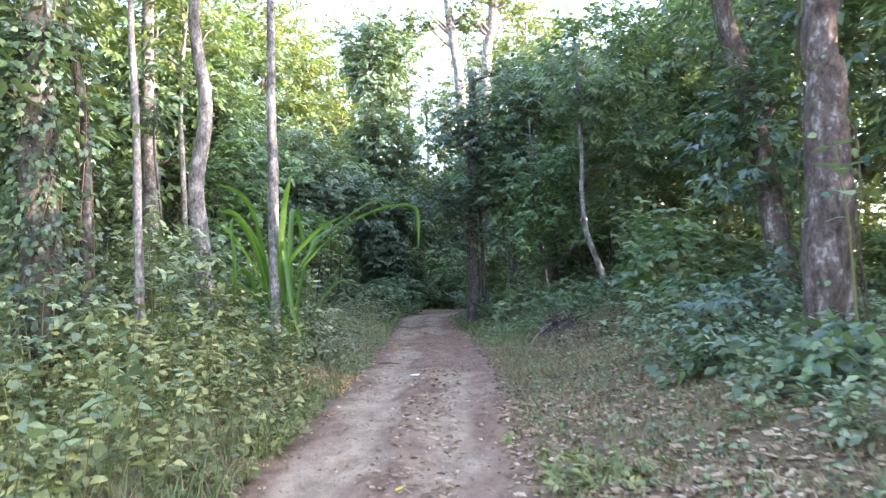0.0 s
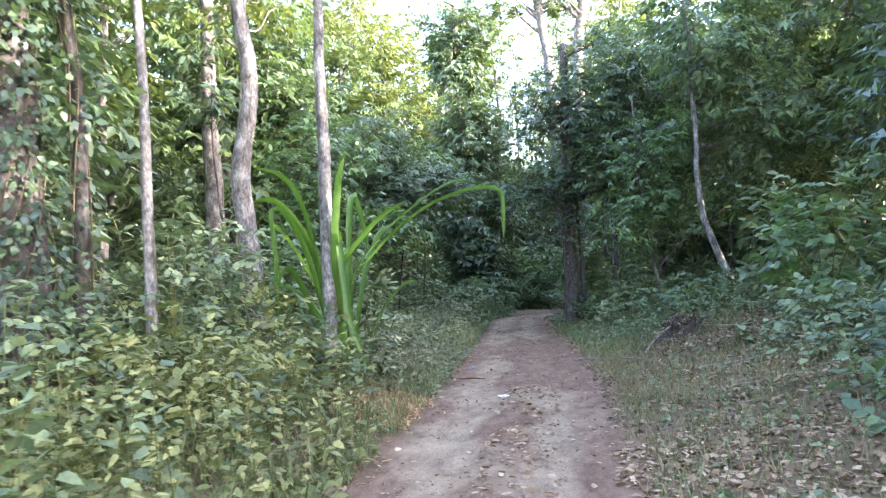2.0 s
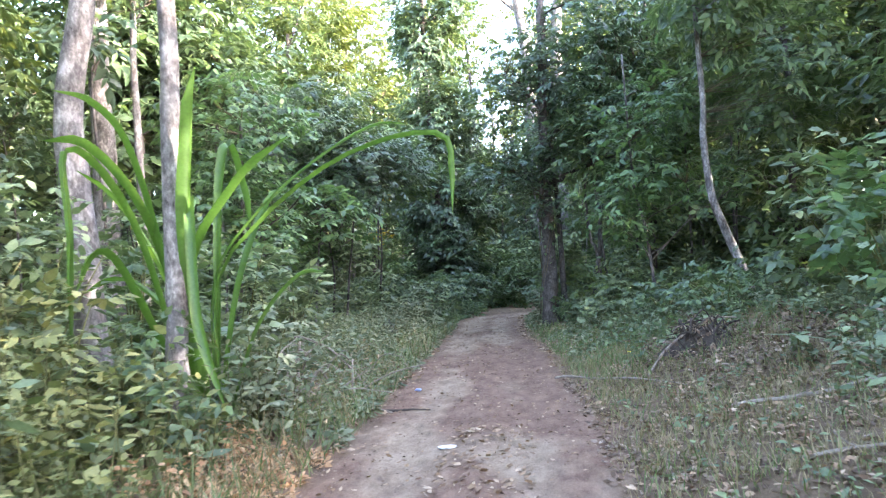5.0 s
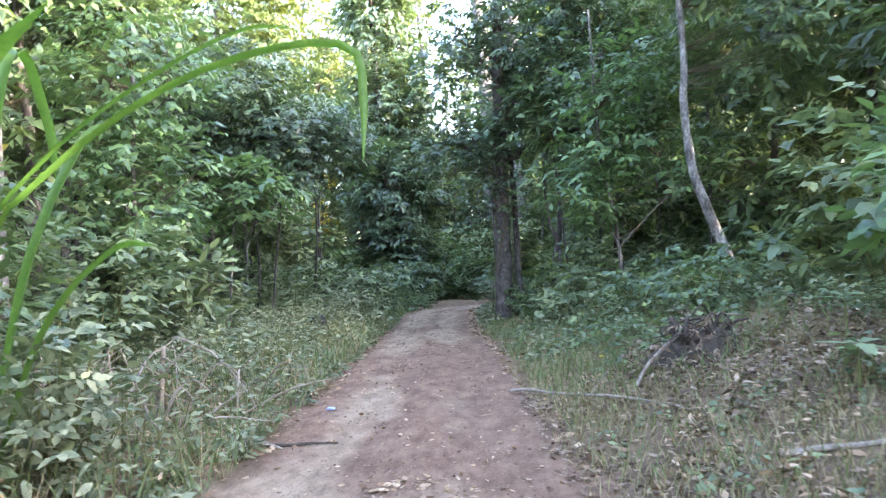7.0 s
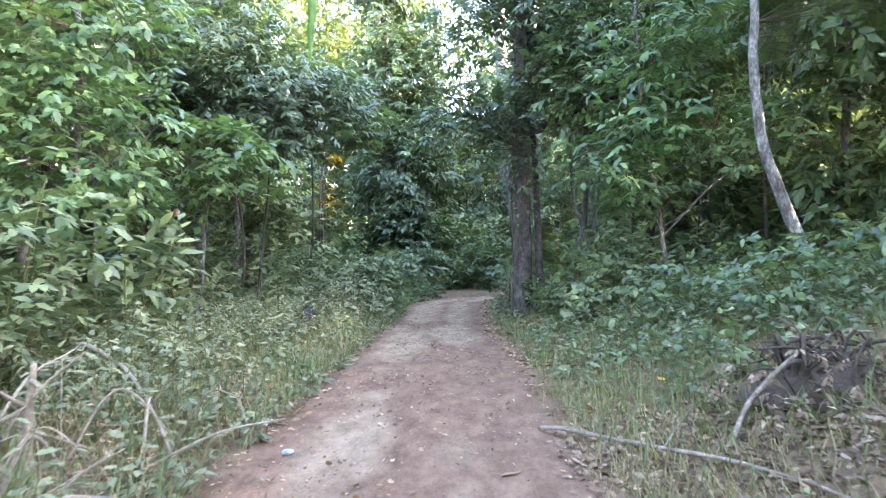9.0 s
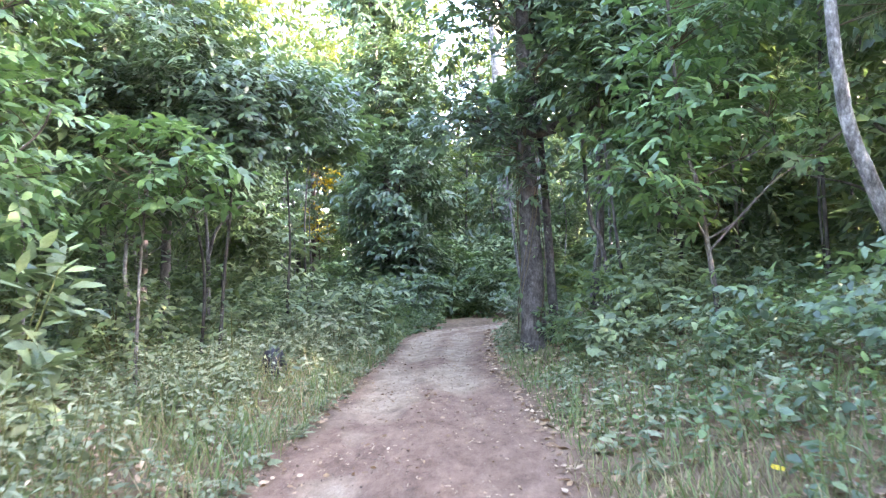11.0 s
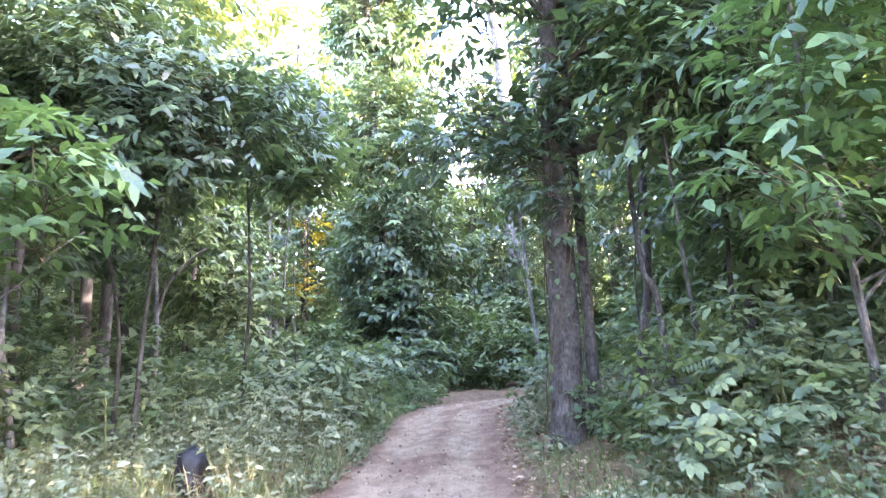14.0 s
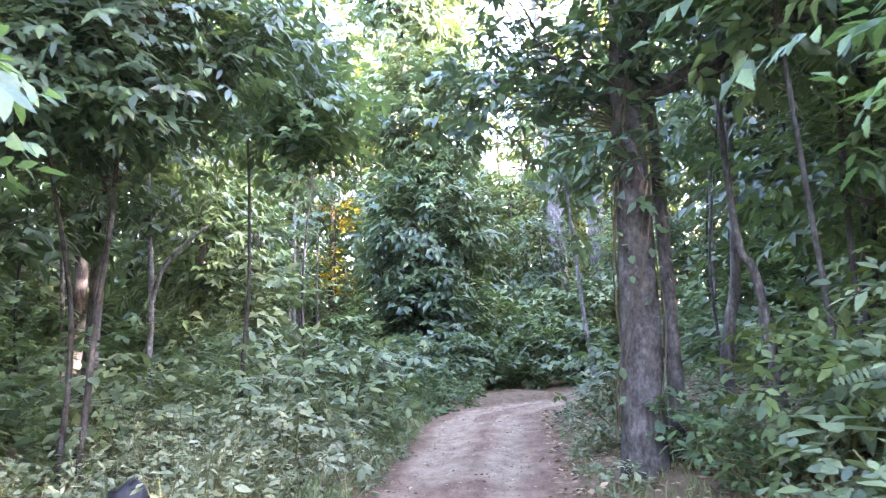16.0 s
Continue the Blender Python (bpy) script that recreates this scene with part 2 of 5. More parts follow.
def raw_mesh(name, verts, faces, smooth=False):
    """A mesh from an (n, 3) array and an (m, 3 or 4) array of corners."""
    me = bpy.data.meshes.new(name)
    verts, faces = np.asarray(verts, np.float32), np.asarray(faces, np.int32)
    k = faces.shape[1]
    me.vertices.add(len(verts))
    me.vertices.foreach_set("co", verts.ravel())
    me.loops.add(faces.size)
    me.loops.foreach_set("vertex_index", faces.ravel())
    me.polygons.add(len(faces))
    me.polygons.foreach_set("loop_start", np.arange(0, faces.size, k, dtype=np.int32))
    me.polygons.foreach_set("loop_total", np.full(len(faces), k, np.int32))
    if smooth:
        me.polygons.foreach_set("use_smooth", np.ones(len(faces), bool))
    me.update(calc_edges=True)
    return me


def part(name, me, material, parent=None, label="", kind=""):
    ob = new(name, me)
    if not me.materials:
        me.materials.append(material)
    ob.parent = parent
    return tagged(ob, label, kind=kind)


def thing(name, x, y, z, label, category, group="", turn=0.0):
    ob = new(name)
    ob.empty_display_size = 0.2
    ob.matrix_world = pose(x, y, z, 0, 0, turn)
    return tagged(ob, label, category, group)


def leaves(pos, way, up, length, width, fold=0.18, droop=0.12, fine=True):
    """Verts and faces for many leaves: pointed blades, folded along the midrib and drooping at the tip."""
    n = len(pos)
    way = unit(way)
    side = unit(np.cross(way, up))
    up = np.cross(side, way)
    length, width = np.broadcast_to(length, n)[:, None], np.broadcast_to(width, n)[:, None]
    tip = pos + way * length - up * (droop * length)
    if fine:
        a, b = pos + way * length * 0.34 + up * (fold * width * 0.4), pos + way * length * 0.70 - up * (droop * length * 0.45)
        v = np.stack([pos, a + side * width * 0.5, b + side * width * 0.36, tip, b - side * width * 0.36, a - side * width * 0.5], 1).reshape(-1, 3)
        f = np.array([[0, 1, 5], [1, 2, 5], [2, 4, 5], [2, 3, 4]])
        f = (np.arange(n)[:, None, None] * 6 + f).reshape(-1, 3)
    else:
        a = pos + way * length * 0.42 + side * width * 0.5 + up * (fold * width)
        b = pos + way * length * 0.42 - side * width * 0.5 + up * (fold * width)
        v = np.stack([pos, a, tip, b], 1).reshape(-1, 3)
        f = np.array([[0, 2, 1], [0, 3, 2]])
        f = (np.arange(n)[:, None, None] * 4 + f).reshape(-1, 3)
    return v, f


def join(chunks):
    vs, fs, o = [], [], 0
    for v, f in chunks:
        vs.append(v)
        fs.append(np.asarray(f) + o)
        o += len(v)
    return np.concatenate(vs), np.concatenate(fs)


def curve_points(pts, n):
    """Catmull-Rom through a few points."""
    p = np.asarray(pts, float)
    p = np.vstack([2 * p[0] - p[1], p, 2 * p[-1] - p[-2]])
    out = []
    segs = len(p) - 3
    for t in np.linspace(0, segs - 1e-6, n):
        i = int(t)
        u = t - i
        a, b, c, d = p[i:i + 4]
        out.append(0.5 * (2 * b + (c - a) * u + (2 * a - 5 * b + 4 * c - d) * u * u + (3 * b - a - 3 * c + d) * u ** 3))
    return np.array(out)


def tube(pts, radii, sides=8, rough=0.0, seed=0):
    """A tapered limb along points, with an uneven girth."""
    p = np.asarray(pts, float)
    n = len(p)
    r = np.interp(np.linspace(0, 1, n), np.linspace(0, 1, len(radii)), radii)
    t = unit(np.gradient(p, axis=0))
    ref = np.where(np.abs(t[:, 2:3]) > 0.9, np.array([[1.0, 0, 0]]), np.array([[0, 0, 1.0]]))
    ref = np.repeat(ref[:1], n, 0)
    u = unit(np.cross(t, ref))
    w = np.cross(t, u)
    ang = np.arange(sides) * 2 * np.pi / sides
    g = np.random.default_rng(seed + 5)
    wob = 1 + rough * (g.normal(size=(n, sides)) * 0.5 + g.normal(size=(1, sides)))
    rr = r[:, None] * wob
    v = p[:, None, :] + rr[..., None] * (np.cos(ang)[None, :, None] * u[:, None, :] + np.sin(ang)[None, :, None] * w[:, None, :])
    i = np.arange(n - 1)[:, None] * sides
    j = np.arange(sides)[None, :]
    k = (j + 1) % sides
    f = np.stack([i + j, i + k, i + sides + k, i + sides + j], -1).reshape(-1, 4)
    v = v.reshape(-1, 3)
    tris = np.concatenate([f[:, [0, 1, 2]], f[:, [0, 2, 3]]])
    tipv = np.vstack([v, p[-1] + t[-1] * r[-1] * 0.5])
    caps = np.array([[(n - 1) * sides + a, (n - 1) * sides + (a + 1) % sides, n * sides] for a in range(sides)])
    return tipv, np.concatenate([tris, caps])


# ---- ground ----


def path_centre(y):
    return np.interp(y, [-20, 0, 6, 14, 22, 26, 30, 35, 37.5, 39.5, 41.5, 44, 47, 54, 80], [-0.6, -0.45, -0.38, -0.22, -0.44, -0.68, -0.74, -0.88, -0.72, -0.1, 1.5, 4.4, 8.4, 20.0, 66.0])


def path_half(y):
    return np.interp(y, [0, 6, 14, 22, 28, 35, 45, 80], [1.1, 1.1, 1.22, 1.2, 1.06, 1.12, 1.3, 1.1])


def smooth(x):
    x = np.clip(x, 0, 1)
    return x * x * (3 - 2 * x)


def wavy(x, y, s, seed=0.0):
    """Cheap smooth unevenness between about -1 and 1."""
    return (np.sin(x * s + 1.3 + seed) * np.cos(y * s * 0.83 + 0.4 + seed * 2) + 0.6 * np.sin(x * s * 2.3 + y * s * 1.7 + seed) + 0.4 * np.cos(y * s * 3.9 - x * s * 2.1 + seed * 3)) / 2.0


def ground_height(x, y):
    x, y = np.asarray(x, float), np.asarray(y, float)
    u, h = x - path_centre(y), path_half(y)
    z = 0.85 * smooth((u - h * 0.75) / 4.3) + 0.12 * smooth((-u - h) / 1.0)
    z = z - 0.035 * np.exp(-((u + 0.55) / 0.28) ** 2) - 0.035 * np.exp(-((u - 0.5) / 0.26) ** 2) + 0.02 * np.exp(-(u / 0.25) ** 2)
    off = smooth((np.abs(u) - h) / 1.5)
    return z + 0.006 * wavy(x * 1.5, y * 0.3, 5.0) + 0.004 * wavy(x, y * 0.6, 17.0, 1.0) + off * 0.07 * wavy(x, y, 1.6, 2.0) + smooth((np.abs(u) - 8) / 10) * 0.25 * wavy(x, y, 0.35, 4.0)


def build_ground():
    xs = np.concatenate([[-400, -200, -100, -60, -40, -30, -24, -20, -17, -14, -12, -10, -8.5, -7.2, -6.2, -5.4], np.arange(-4.8, 5.01, 0.1), [5.6, 6.4, 7.4, 8.6, 10, 12, 14, 17, 20, 24, 30, 40, 60, 100, 200, 400]])
    ys = np.concatenate([[-300, -150, -80, -50, -30, -20, -12, -8, -5, -3, -1], np.arange(0, 24, 0.12), np.arange(24, 58, 0.22), [59, 61, 64, 68, 74, 82, 95, 120, 180, 300, 600]])
    gx, gy = np.meshgrid(xs, ys)
    gz = ground_height(gx, gy)
    nx, ny = len(xs), len(ys)
    v = np.stack([gx, gy, gz], -1).reshape(-1, 3)
    i = (np.arange(ny - 1)[:, None] * nx + np.arange(nx - 1)[None, :]).ravel()
    f = np.stack([i, i + 1, i + nx + 1, i + nx], 1)
    u = np.abs(v[:, 0] - path_centre(v[:, 1])) / path_half(v[:, 1])
    ragged = 0.20 * wavy(v[:, 0], v[:, 1], 2.1, 1.0) + 0.10 * wavy(v[:, 0], v[:, 1], 9.0, 5.0)
    track = np.clip(1 - smooth((u + ragged - 0.82) / 0.34), 0, 1)
    su = v[:, 0] - path_centre(v[:, 1]) + 0.12 * wavy(v[:, 0], v[:, 1], 0.7, 3.0)
    rut = np.exp(-((su + 0.62) / 0.34) ** 2) + np.exp(-((su - 0.38) / 0.26) ** 2)
    # redder and darker colour along one stretch, stronger towards the bank
    stretch = smooth((v[:, 1] - 12.5) / 4) * smooth((26 - v[:, 1]) / 6)
    rut = rut - stretch * (0.35 + 0.8 * smooth((su + 0.5) / 0.8) + 0.35 * wavy(v[:, 0], v[:, 1], 1.1, 6.0))
    inside = (u[f].mean(1) < 1.0) & (np.abs(v[f][:, :, 1].mean(1) - 30) < 60)
    for name, keep, label, cat in (("ground", ~inside, "forest floor of brown soil and fallen leaves", "ground"), ("dirt_track", inside, "pale sandy dirt track with wheel ruts and reddish patches", "track")):
        ff = f[keep]
        used, ren = np.unique(ff, return_inverse=True)
        me = raw_mesh(name, v[used], ren.reshape(ff.shape), True)
        at = me.attributes.new("track", "FLOAT", "POINT")
        at.data.foreach_set("value", track[used].astype(np.float32))
        at = me.attributes.new("rut", "FLOAT", "POINT")
        at.data.foreach_set("value", rut[used].astype(np.float32))
        me.materials.append(EARTH)
        tagged(new(name, me), label, cat, kind="structure")


build_ground()

# ---- trees ----


def crown_leaves(clumps, centre, per, spread, size, slim, fine, g, hang=0.3):
    """Leaves in sprays: along each twig end they stand left and right by turns, faces turned out and up, tips hanging."""
    clumps = np.asarray(clumps, float)
    k = 6
    ns = max(1, round(per / k))
    c = np.repeat(clumps, ns, 0)
    m = len(c)
    out = unit((c - np.asarray(centre)[None, :]) * np.array([1, 1, 0.8]) + g.normal(size=(m, 3)) * 0.22)
    tip = c + g.normal(size=(m, 3)) * np.array([spread, spread, spread * 0.6])
    axis = unit(out * np.array([1, 1, 0.4]) + g.normal(size=(m, 3)) * np.array([0.5, 0.5, 0.3]) + np.array([0, 0, -hang * 0.5]))
    face = unit(out * 0.65 + np.array([0, 0, 0.75]) + g.normal(size=(m, 3)) * 0.22)
    across = unit(np.cross(axis, face))
    u = np.tile(np.linspace(0, 1, k), m)[:, None]
    turn = np.tile(np.where(np.arange(k) % 2, 1.0, -1.0), m)[:, None]
    axis, across, face, tip = (np.repeat(a, k, 0) for a in (axis, across, face, tip))
    n = m * k
    ln = size * g.uniform(0.6, 1.25, n)
    pos = tip + axis * size * (u * 1.25 - 0.6)
    way = axis * (0.35 + 0.65 * u) + across * turn * (1 - 0.6 * u) + g.normal(size=(n, 3)) * 0.2 + np.array([0, 0, -hang])
    up = face + g.normal(size=(n, 3)) * 0.2
    return leaves(pos, way, up, ln, ln * slim * g.uniform(0.8, 1.2, n), 0.16, 0.15, fine)


def blob_points(blob, g):
    cx, cy, cz, rx, ry, rz, n = blob
    d = unit(g.normal(size=(n, 3)))
    r = g.uniform(0.25, 1.0, n)[:, None] ** 0.5
    lump = 1 + 0.25 * wavy(d[:, 0] * 3 + cx, d[:, 1] * 3 + d[:, 2] * 2, 1.3, cz)[:, None]
    return np.array([cx, cy, cz]) + d * r * lump * np.array([rx, ry, rz])


def make_tree(name, label, x, y, trunk, dia, blobs, bark, leaf, seed, size=0.25, slim=0.46, per=22, spread=0.3, fine=False, limbs=6, vines=0, vine_leaf=None, limb_from=6, group="", flare=1.35, sides=12, twig_count=40):
    """trunk: points relative to (x, y, ground); blobs: crown ellipsoids relative to the same origin."""
    g = np.random.default_rng(seed)
    z0 = float(ground_height(x, y)) - 0.05
    t = thing(name, x, y, z0, label, "tree", group)
    n = 26
    pts = curve_points(trunk, n)
    pts[2:, :2] += g.normal(size=(n - 2, 2)) * dia * 0.025
    r = np.linspace(1, 0.45, n) * dia / 2
    r[:3] *= np.array([flare, 1 + (flare - 1) * 0.5, 1 + (flare - 1) * 0.15])
    part("trunk", raw_mesh("trunk", *tube(pts, r, sides, 0.03, seed), True), bark, t)
    clump_sets = [(blob_points(b, g), np.array(b[:3])) for b in blobs]
    allc = np.vstack([c for c, _ in clump_sets]) if clump_sets else np.zeros((0, 3))
    wood = [pts[n // 2:]]
    for i in range(min(limbs, len(allc))):
        c = allc[int(g.integers(len(allc)))]
        k = int(np.clip(np.argmin(np.abs(pts[:, 2] - (c[2] - 0.8 * np.linalg.norm(c[:2] - pts[n // 2, :2])))), limb_from, n - 2))
        a = pts[k]
        m1 = a + (c - a) * 0.35 + np.array([0, 0, 0.05]) + g.normal(size=3) * 0.1
        m2 = a + (c - a) * 0.7 + g.normal(size=3) * 0.15
        q = curve_points([a, m1, m2, c], 10)
        wood.append(q[3:])
        part("limb", raw_mesh("limb", *tube(q, [r[k] * 0.5, r[k] * 0.28, 0.01], 7, 0.05, seed + i), True), bark, t)
    twigs = []
    wood = np.vstack(wood)
    for cl, _ in clump_sets:
        for c in cl[:: max(1, len(cl) // twig_count)]:
            d = np.linalg.norm(wood - c, axis=1) + np.maximum(wood[:, 2] - c[2] + 0.2, 0) * 2
            a = wood[int(np.argmin(d))]
            mid = (a + c) / 2 + g.normal(size=3) * 0.08 + np.array([0, 0, 0.06])
            twigs.append(tube(curve_points([a, mid, c], 4), [max(0.008, dia * 0.03), 0.003], 3))
    if clump_sets:
        crown = part("crown", raw_mesh("crown", *join([crown_leaves(c, o - np.array([0, 0, 0.6]), per, spread, size, slim, fine, g) for c, o in clump_sets])), leaf, t)
        part("branchwork", raw_mesh("branchwork", *join(twigs)), TWIG, crown, "", "stuff")
    if vines:
        k = g.integers(3, n, vines)
        a = g.uniform(0, 2 * np.pi, vines)
        o = np.stack([np.cos(a), np.sin(a), np.zeros(vines)], 1)
        pos = pts[k] + o * (r[k][:, None] + g.uniform(0, 0.22, vines)[:, None]) + g.normal(size=(vines, 3)) * np.array([0.05, 0.05, 0.12])
        ln = g.uniform(0.06, 0.14, vines)
        v = leaves(pos, o + g.normal(size=(vines, 3)) * 0.6 + np.array([0, 0, -0.6]), o + g.normal(size=(vines, 3)) * 0.4 + np.array([0, 0, 0.4]), ln, ln * 0.6)
        strands = []
        for i in range(7):
            ph = g.uniform(0, 6.28)
            q = pts[2:] + np.stack([np.cos(ph + np.arange(n - 2) * 0.25), np.sin(ph + np.arange(n - 2) * 0.25), np.zeros(n - 2)], 1) * (r[2:, None] * 1.15 + 0.02)
            strands.append(tube(q, [0.011, 0.005], 5))
        climber = part("climber", raw_mesh("climber", *v), vine_leaf or LEAF_MID, t, "green climbing vine leaves", "stuff")
        part("climber_stem", raw_mesh("climber_stem", *join(strands)), TWIG, climber, "", "stuff")
    return t


G = ground_height


def tree_at(name, label, y, xz, dia, blobs, bark, leaf, seed, top=None, **kw):
    """A tree whose trunk runs through (x, height) marks in the plane at y; blobs in world metres."""
    (x1, z1), (x2, z2) = xz[0], xz[1]
    z0 = float(G(x1, y))
    s = np.clip((x1 - x2) / max(z2 - z1, 0.2), -0.12, 0.12)
    x0 = x1 + s * (z1 - z0) if z1 > z0 + 0.15 else x1
    z0 = float(G(x0, y)) - 0.05
    pts = [(0, 0, -0.1)] + [(x - x0, 0, z - z0) for x, z in xz if z > z0 + 0.3]
    if top:
        pts.append((top[0] - x0, top[1] - y, top[2] - z0))
    rel = [(bx - x0, by - y, bz - z0, rx, ry, rz, n) for bx, by, bz, rx, ry, rz, n in blobs]
    return make_tree(name, label, x0, y, pts, dia, rel, bark, leaf, seed, **kw)


# the trees beside the start of the track
tree_at("tree", "thick dark grey trunk wrapped in climbing vines", 9.5, [(-4.93, 1.39), (-4.97, 2.37), (-5.02, 3.42), (-5.03, 4.49), (-4.96, 5.21)], 0.58,
        [(-6.6, 9.5, 8.6, 1.9, 1.9, 1.7, 90), (-5.5, 9.4, 4.3, 0.6, 0.6, 1.3, 26)], BARK_DARK, LEAF_MID, 1, top=(-4.8, 9.6, 9.5), vines=3600, vine_leaf=LEAF_DARK, per=20)
tree_at("tree", "slim dark trunk hung with vine leaves", 10.0, [(-4.64, 1.66), (-4.63, 3.58), (-4.78, 4.63), (-4.89, 5.39)], 0.17,
        [(-5.0, 10.0, 7.4, 1.3, 1.3, 1.4, 40)], BARK_DARK, LEAF_MID, 2, top=(-4.9, 10, 8.0), vines=900, vine_leaf=LEAF_DARK)
tree_at("tree", "thin straight pale grey trunk", 10.4, [(-4.1, 1.8), (-4.13, 3.96), (-4.19, 5.53)], 0.14,
        [(-4.7, 10.5, 9.2, 1.1, 1.1, 1.1, 36)], BARK_PALE, LEAF_LIGHT, 3, top=(-4.2, 10.4, 9.5))
tree_at("tree", "tall smooth pale grey trunk standing behind undergrowth", 21.0, [(-7.92, 3.95), (-7.99, 6.45), (-7.96, 9.61)], 0.52,
        [(-8.2, 21, 15.5, 3.0, 3.0, 2.8, 150)], BARK_PALE, LEAF_LIGHT, 4, top=(-7.8, 21, 16.0), size=0.28)
tree_at("tree", "bent grey trunk with a warm pale lower side", 14.0, [(-4.36, 2.18), (-4.46, 3.42), (-4.26, 4.77), (-4.42, 6.15), (-4.44, 6.89)], 0.36,
        [(-5.4, 14.3, 11.6, 1.7, 1.7, 1.6, 80)], BARK_PALE, LEAF_LIGHT, 5, top=(-4.3, 14.2, 11.0), size=0.24)
tree_at("tree", "slender straight trunk mottled grey and white beside the strap-leaved plant", 12.8, [(-2.79, 1.53), (-2.79, 3.5), (-2.80, 4.95), (-2.79, 6.39)], 0.215,
        [(-3.2, 12.9, 12.4, 1.2, 1.2, 1.3, 50)], BARK_PALE, LEAF_LIGHT, 6, top=(-2.8, 12.8, 11.8))
tree_at("tree", "thin yellowish trunk in the sun behind the others", 20.0, [(-6.7, 4.11), (-6.75, 6.19), (-6.67, 7.84)], 0.17,
        [(-6.6, 20, 9.2, 1.5, 1.5, 1.5, 50)], BARK_PALE, LEAF_LIGHT, 7, top=(-6.5, 20, 9.5))
tree_at("tree", "leaning reddish-grey trunk with patches of lichen and climbers", 13.0, [(5.77, 1.3), (5.56, 3.03), (5.26, 4.79), (4.89, 6.27)], 0.5,
        [(5.2, 13.2, 10.6, 1.7, 1.7, 1.7, 80), (5.2, 12.7, 4.0, 0.9, 0.7, 1.2, 34)], BARK_RED, LEAF_DARK, 8, top=(4.2, 13.0, 10.5), vines=260)
tree_at("tree", "thick upright reddish-brown trunk with flaking pale bark", 8.5, [(4.26, 1.11), (4.33, 2.67), (4.33, 3.63), (4.32, 4.59)], 0.64,
        [(5.6, 8.6, 9.8, 1.8, 1.8, 1.7, 80)], BARK_RED, LEAF_DARK, 9, top=(4.5, 8.5, 9.5), vines=60)
# the right bank
tree_at("tree", "thin pale trunk curved at its foot", 22.1, [(4.75, 1.2), (4.41, 2.17), (4.16, 2.97), (4.06, 4.16), (4.1, 4.95)], 0.21,
        [(4.6, 22.2, 7.8, 1.7, 1.7, 1.8, 100), (5.6, 22.6, 5.6, 1.6, 1.4, 1.4, 60)], BARK_PALE, LEAF_MID, 10, top=(4.0, 22.1, 8.5), flare=1.1)
tree_at("tree", "large dark grey trunk close beside the track", 28.4, [(1.12, 1.0), (1.14, 2.13), (1.16, 3.36), (1.14, 4.64), (1.15, 5.29)], 0.49,
        [(2.5, 28.2, 8.0, 2.0, 1.8, 2.0, 130), (2.7, 27.6, 5.4, 1.4, 1.4, 1.3, 80), (0.1, 28.4, 6.6, 1.2, 1.2, 0.9, 32), (1.0, 27.9, 7.4, 1.2, 1.0, 0.9, 28), (-0.2, 29.4, 4.7, 0.8, 0.8, 0.8, 30), (0.6, 28.4, 4.3, 0.5, 0.5, 0.5, 16), (1.2, 28.1, 3.4, 0.5, 0.4, 0.5, 12), (1.3, 28.0, 5.0, 0.7, 0.6, 0.6, 22)], BARK_DARK, LEAF_DARK, 11, top=(1.3, 28.4, 9.5), size=0.21, vines=120, limbs=8, limb_from=15, sides=16, flare=1.15)
tree_at("tree", "young tree with sprays of large green leaves over the verge", 24.4, [(3.3, 1.6), (3.2, 2.6), (3.0, 3.6)], 0.09,
        [(2.6, 24.0, 2.9, 0.8, 0.7, 0.8, 24), (3.2, 24.4, 3.9, 1.1, 1.0, 1.2, 46), (3.7, 24.2, 5.4, 1.1, 1.0, 0.9, 30), (4.6, 24.3, 3.6, 0.9, 0.9, 0.8, 14)], BARK_GREY, LEAF_FRESH, 12, top=(2.9, 24.4, 6.6), size=0.21, slim=0.36, fine=True, per=26)
tree_at("tree", "leafy forest tree with a dense dark crown to the ground", 30.5, [(4.4, 1.5), (4.5, 3.0), (4.6, 5.0)], 0.26,
        [(4.4, 29.6, 3.4, 1.7, 1.4, 1.6, 80), (5.2, 30.4, 6.4, 2.3, 1.9, 2.0, 120), (5.0, 30.6, 9.6, 2.2, 2.0, 2.0, 110)], BARK_DARK, LEAF_MID, 13, top=(4.6, 30.5, 10.5), size=0.25)
tree_at("tree", "leafy forest tree with a broad mid-green crown", 26.0, [(7.2, 1.8), (7.1, 3.5), (7.2, 5.5)], 0.24,
        [(6.8, 25.4, 3.4, 1.9, 1.5, 1.7, 80), (7.4, 25.8, 6.6, 2.5, 2.0, 2.0, 110), (7.4, 26, 9.8, 2.3, 2.0, 2.0, 90)], BARK_GREY, LEAF_MID, 14, top=(7.0, 26, 10.5), size=0.25)
tree_at("tree", "leafy tree leaning over with dark leaves", 20.0, [(8.6, 1.8), (8.4, 3.5), (8.2, 5.5)], 0.22,
        [(8.2, 20.0, 4.4, 1.9, 1.7, 1.9, 90), (8.6, 20, 7.8, 2.2, 2.0, 2.0, 90)], BARK_DARK, LEAF_MID, 15, top=(8.2, 20, 8.5), size=0.24)
tree_at("tree", "pale slender trunk under the dense canopy", 31.0, [(2.72, 1.5), (2.91, 2.91)], 0.22, [(3.0, 31, 8.0, 1.8, 1.8, 1.8, 90)], BARK_GREY, LEAF_MID, 16, top=(3.0, 31, 8.0))
tree_at("tree", "slim leaning grey trunk with bent top", 29.0, [(2.66, 1.36), (2.54, 2.26), (2.37, 2.79)], 0.14, [(2.6, 29.4, 6.2, 1.2, 1.2, 1.3, 50)], BARK_GREY, LEAF_MID, 17, top=(2.3, 29.2, 5.5))
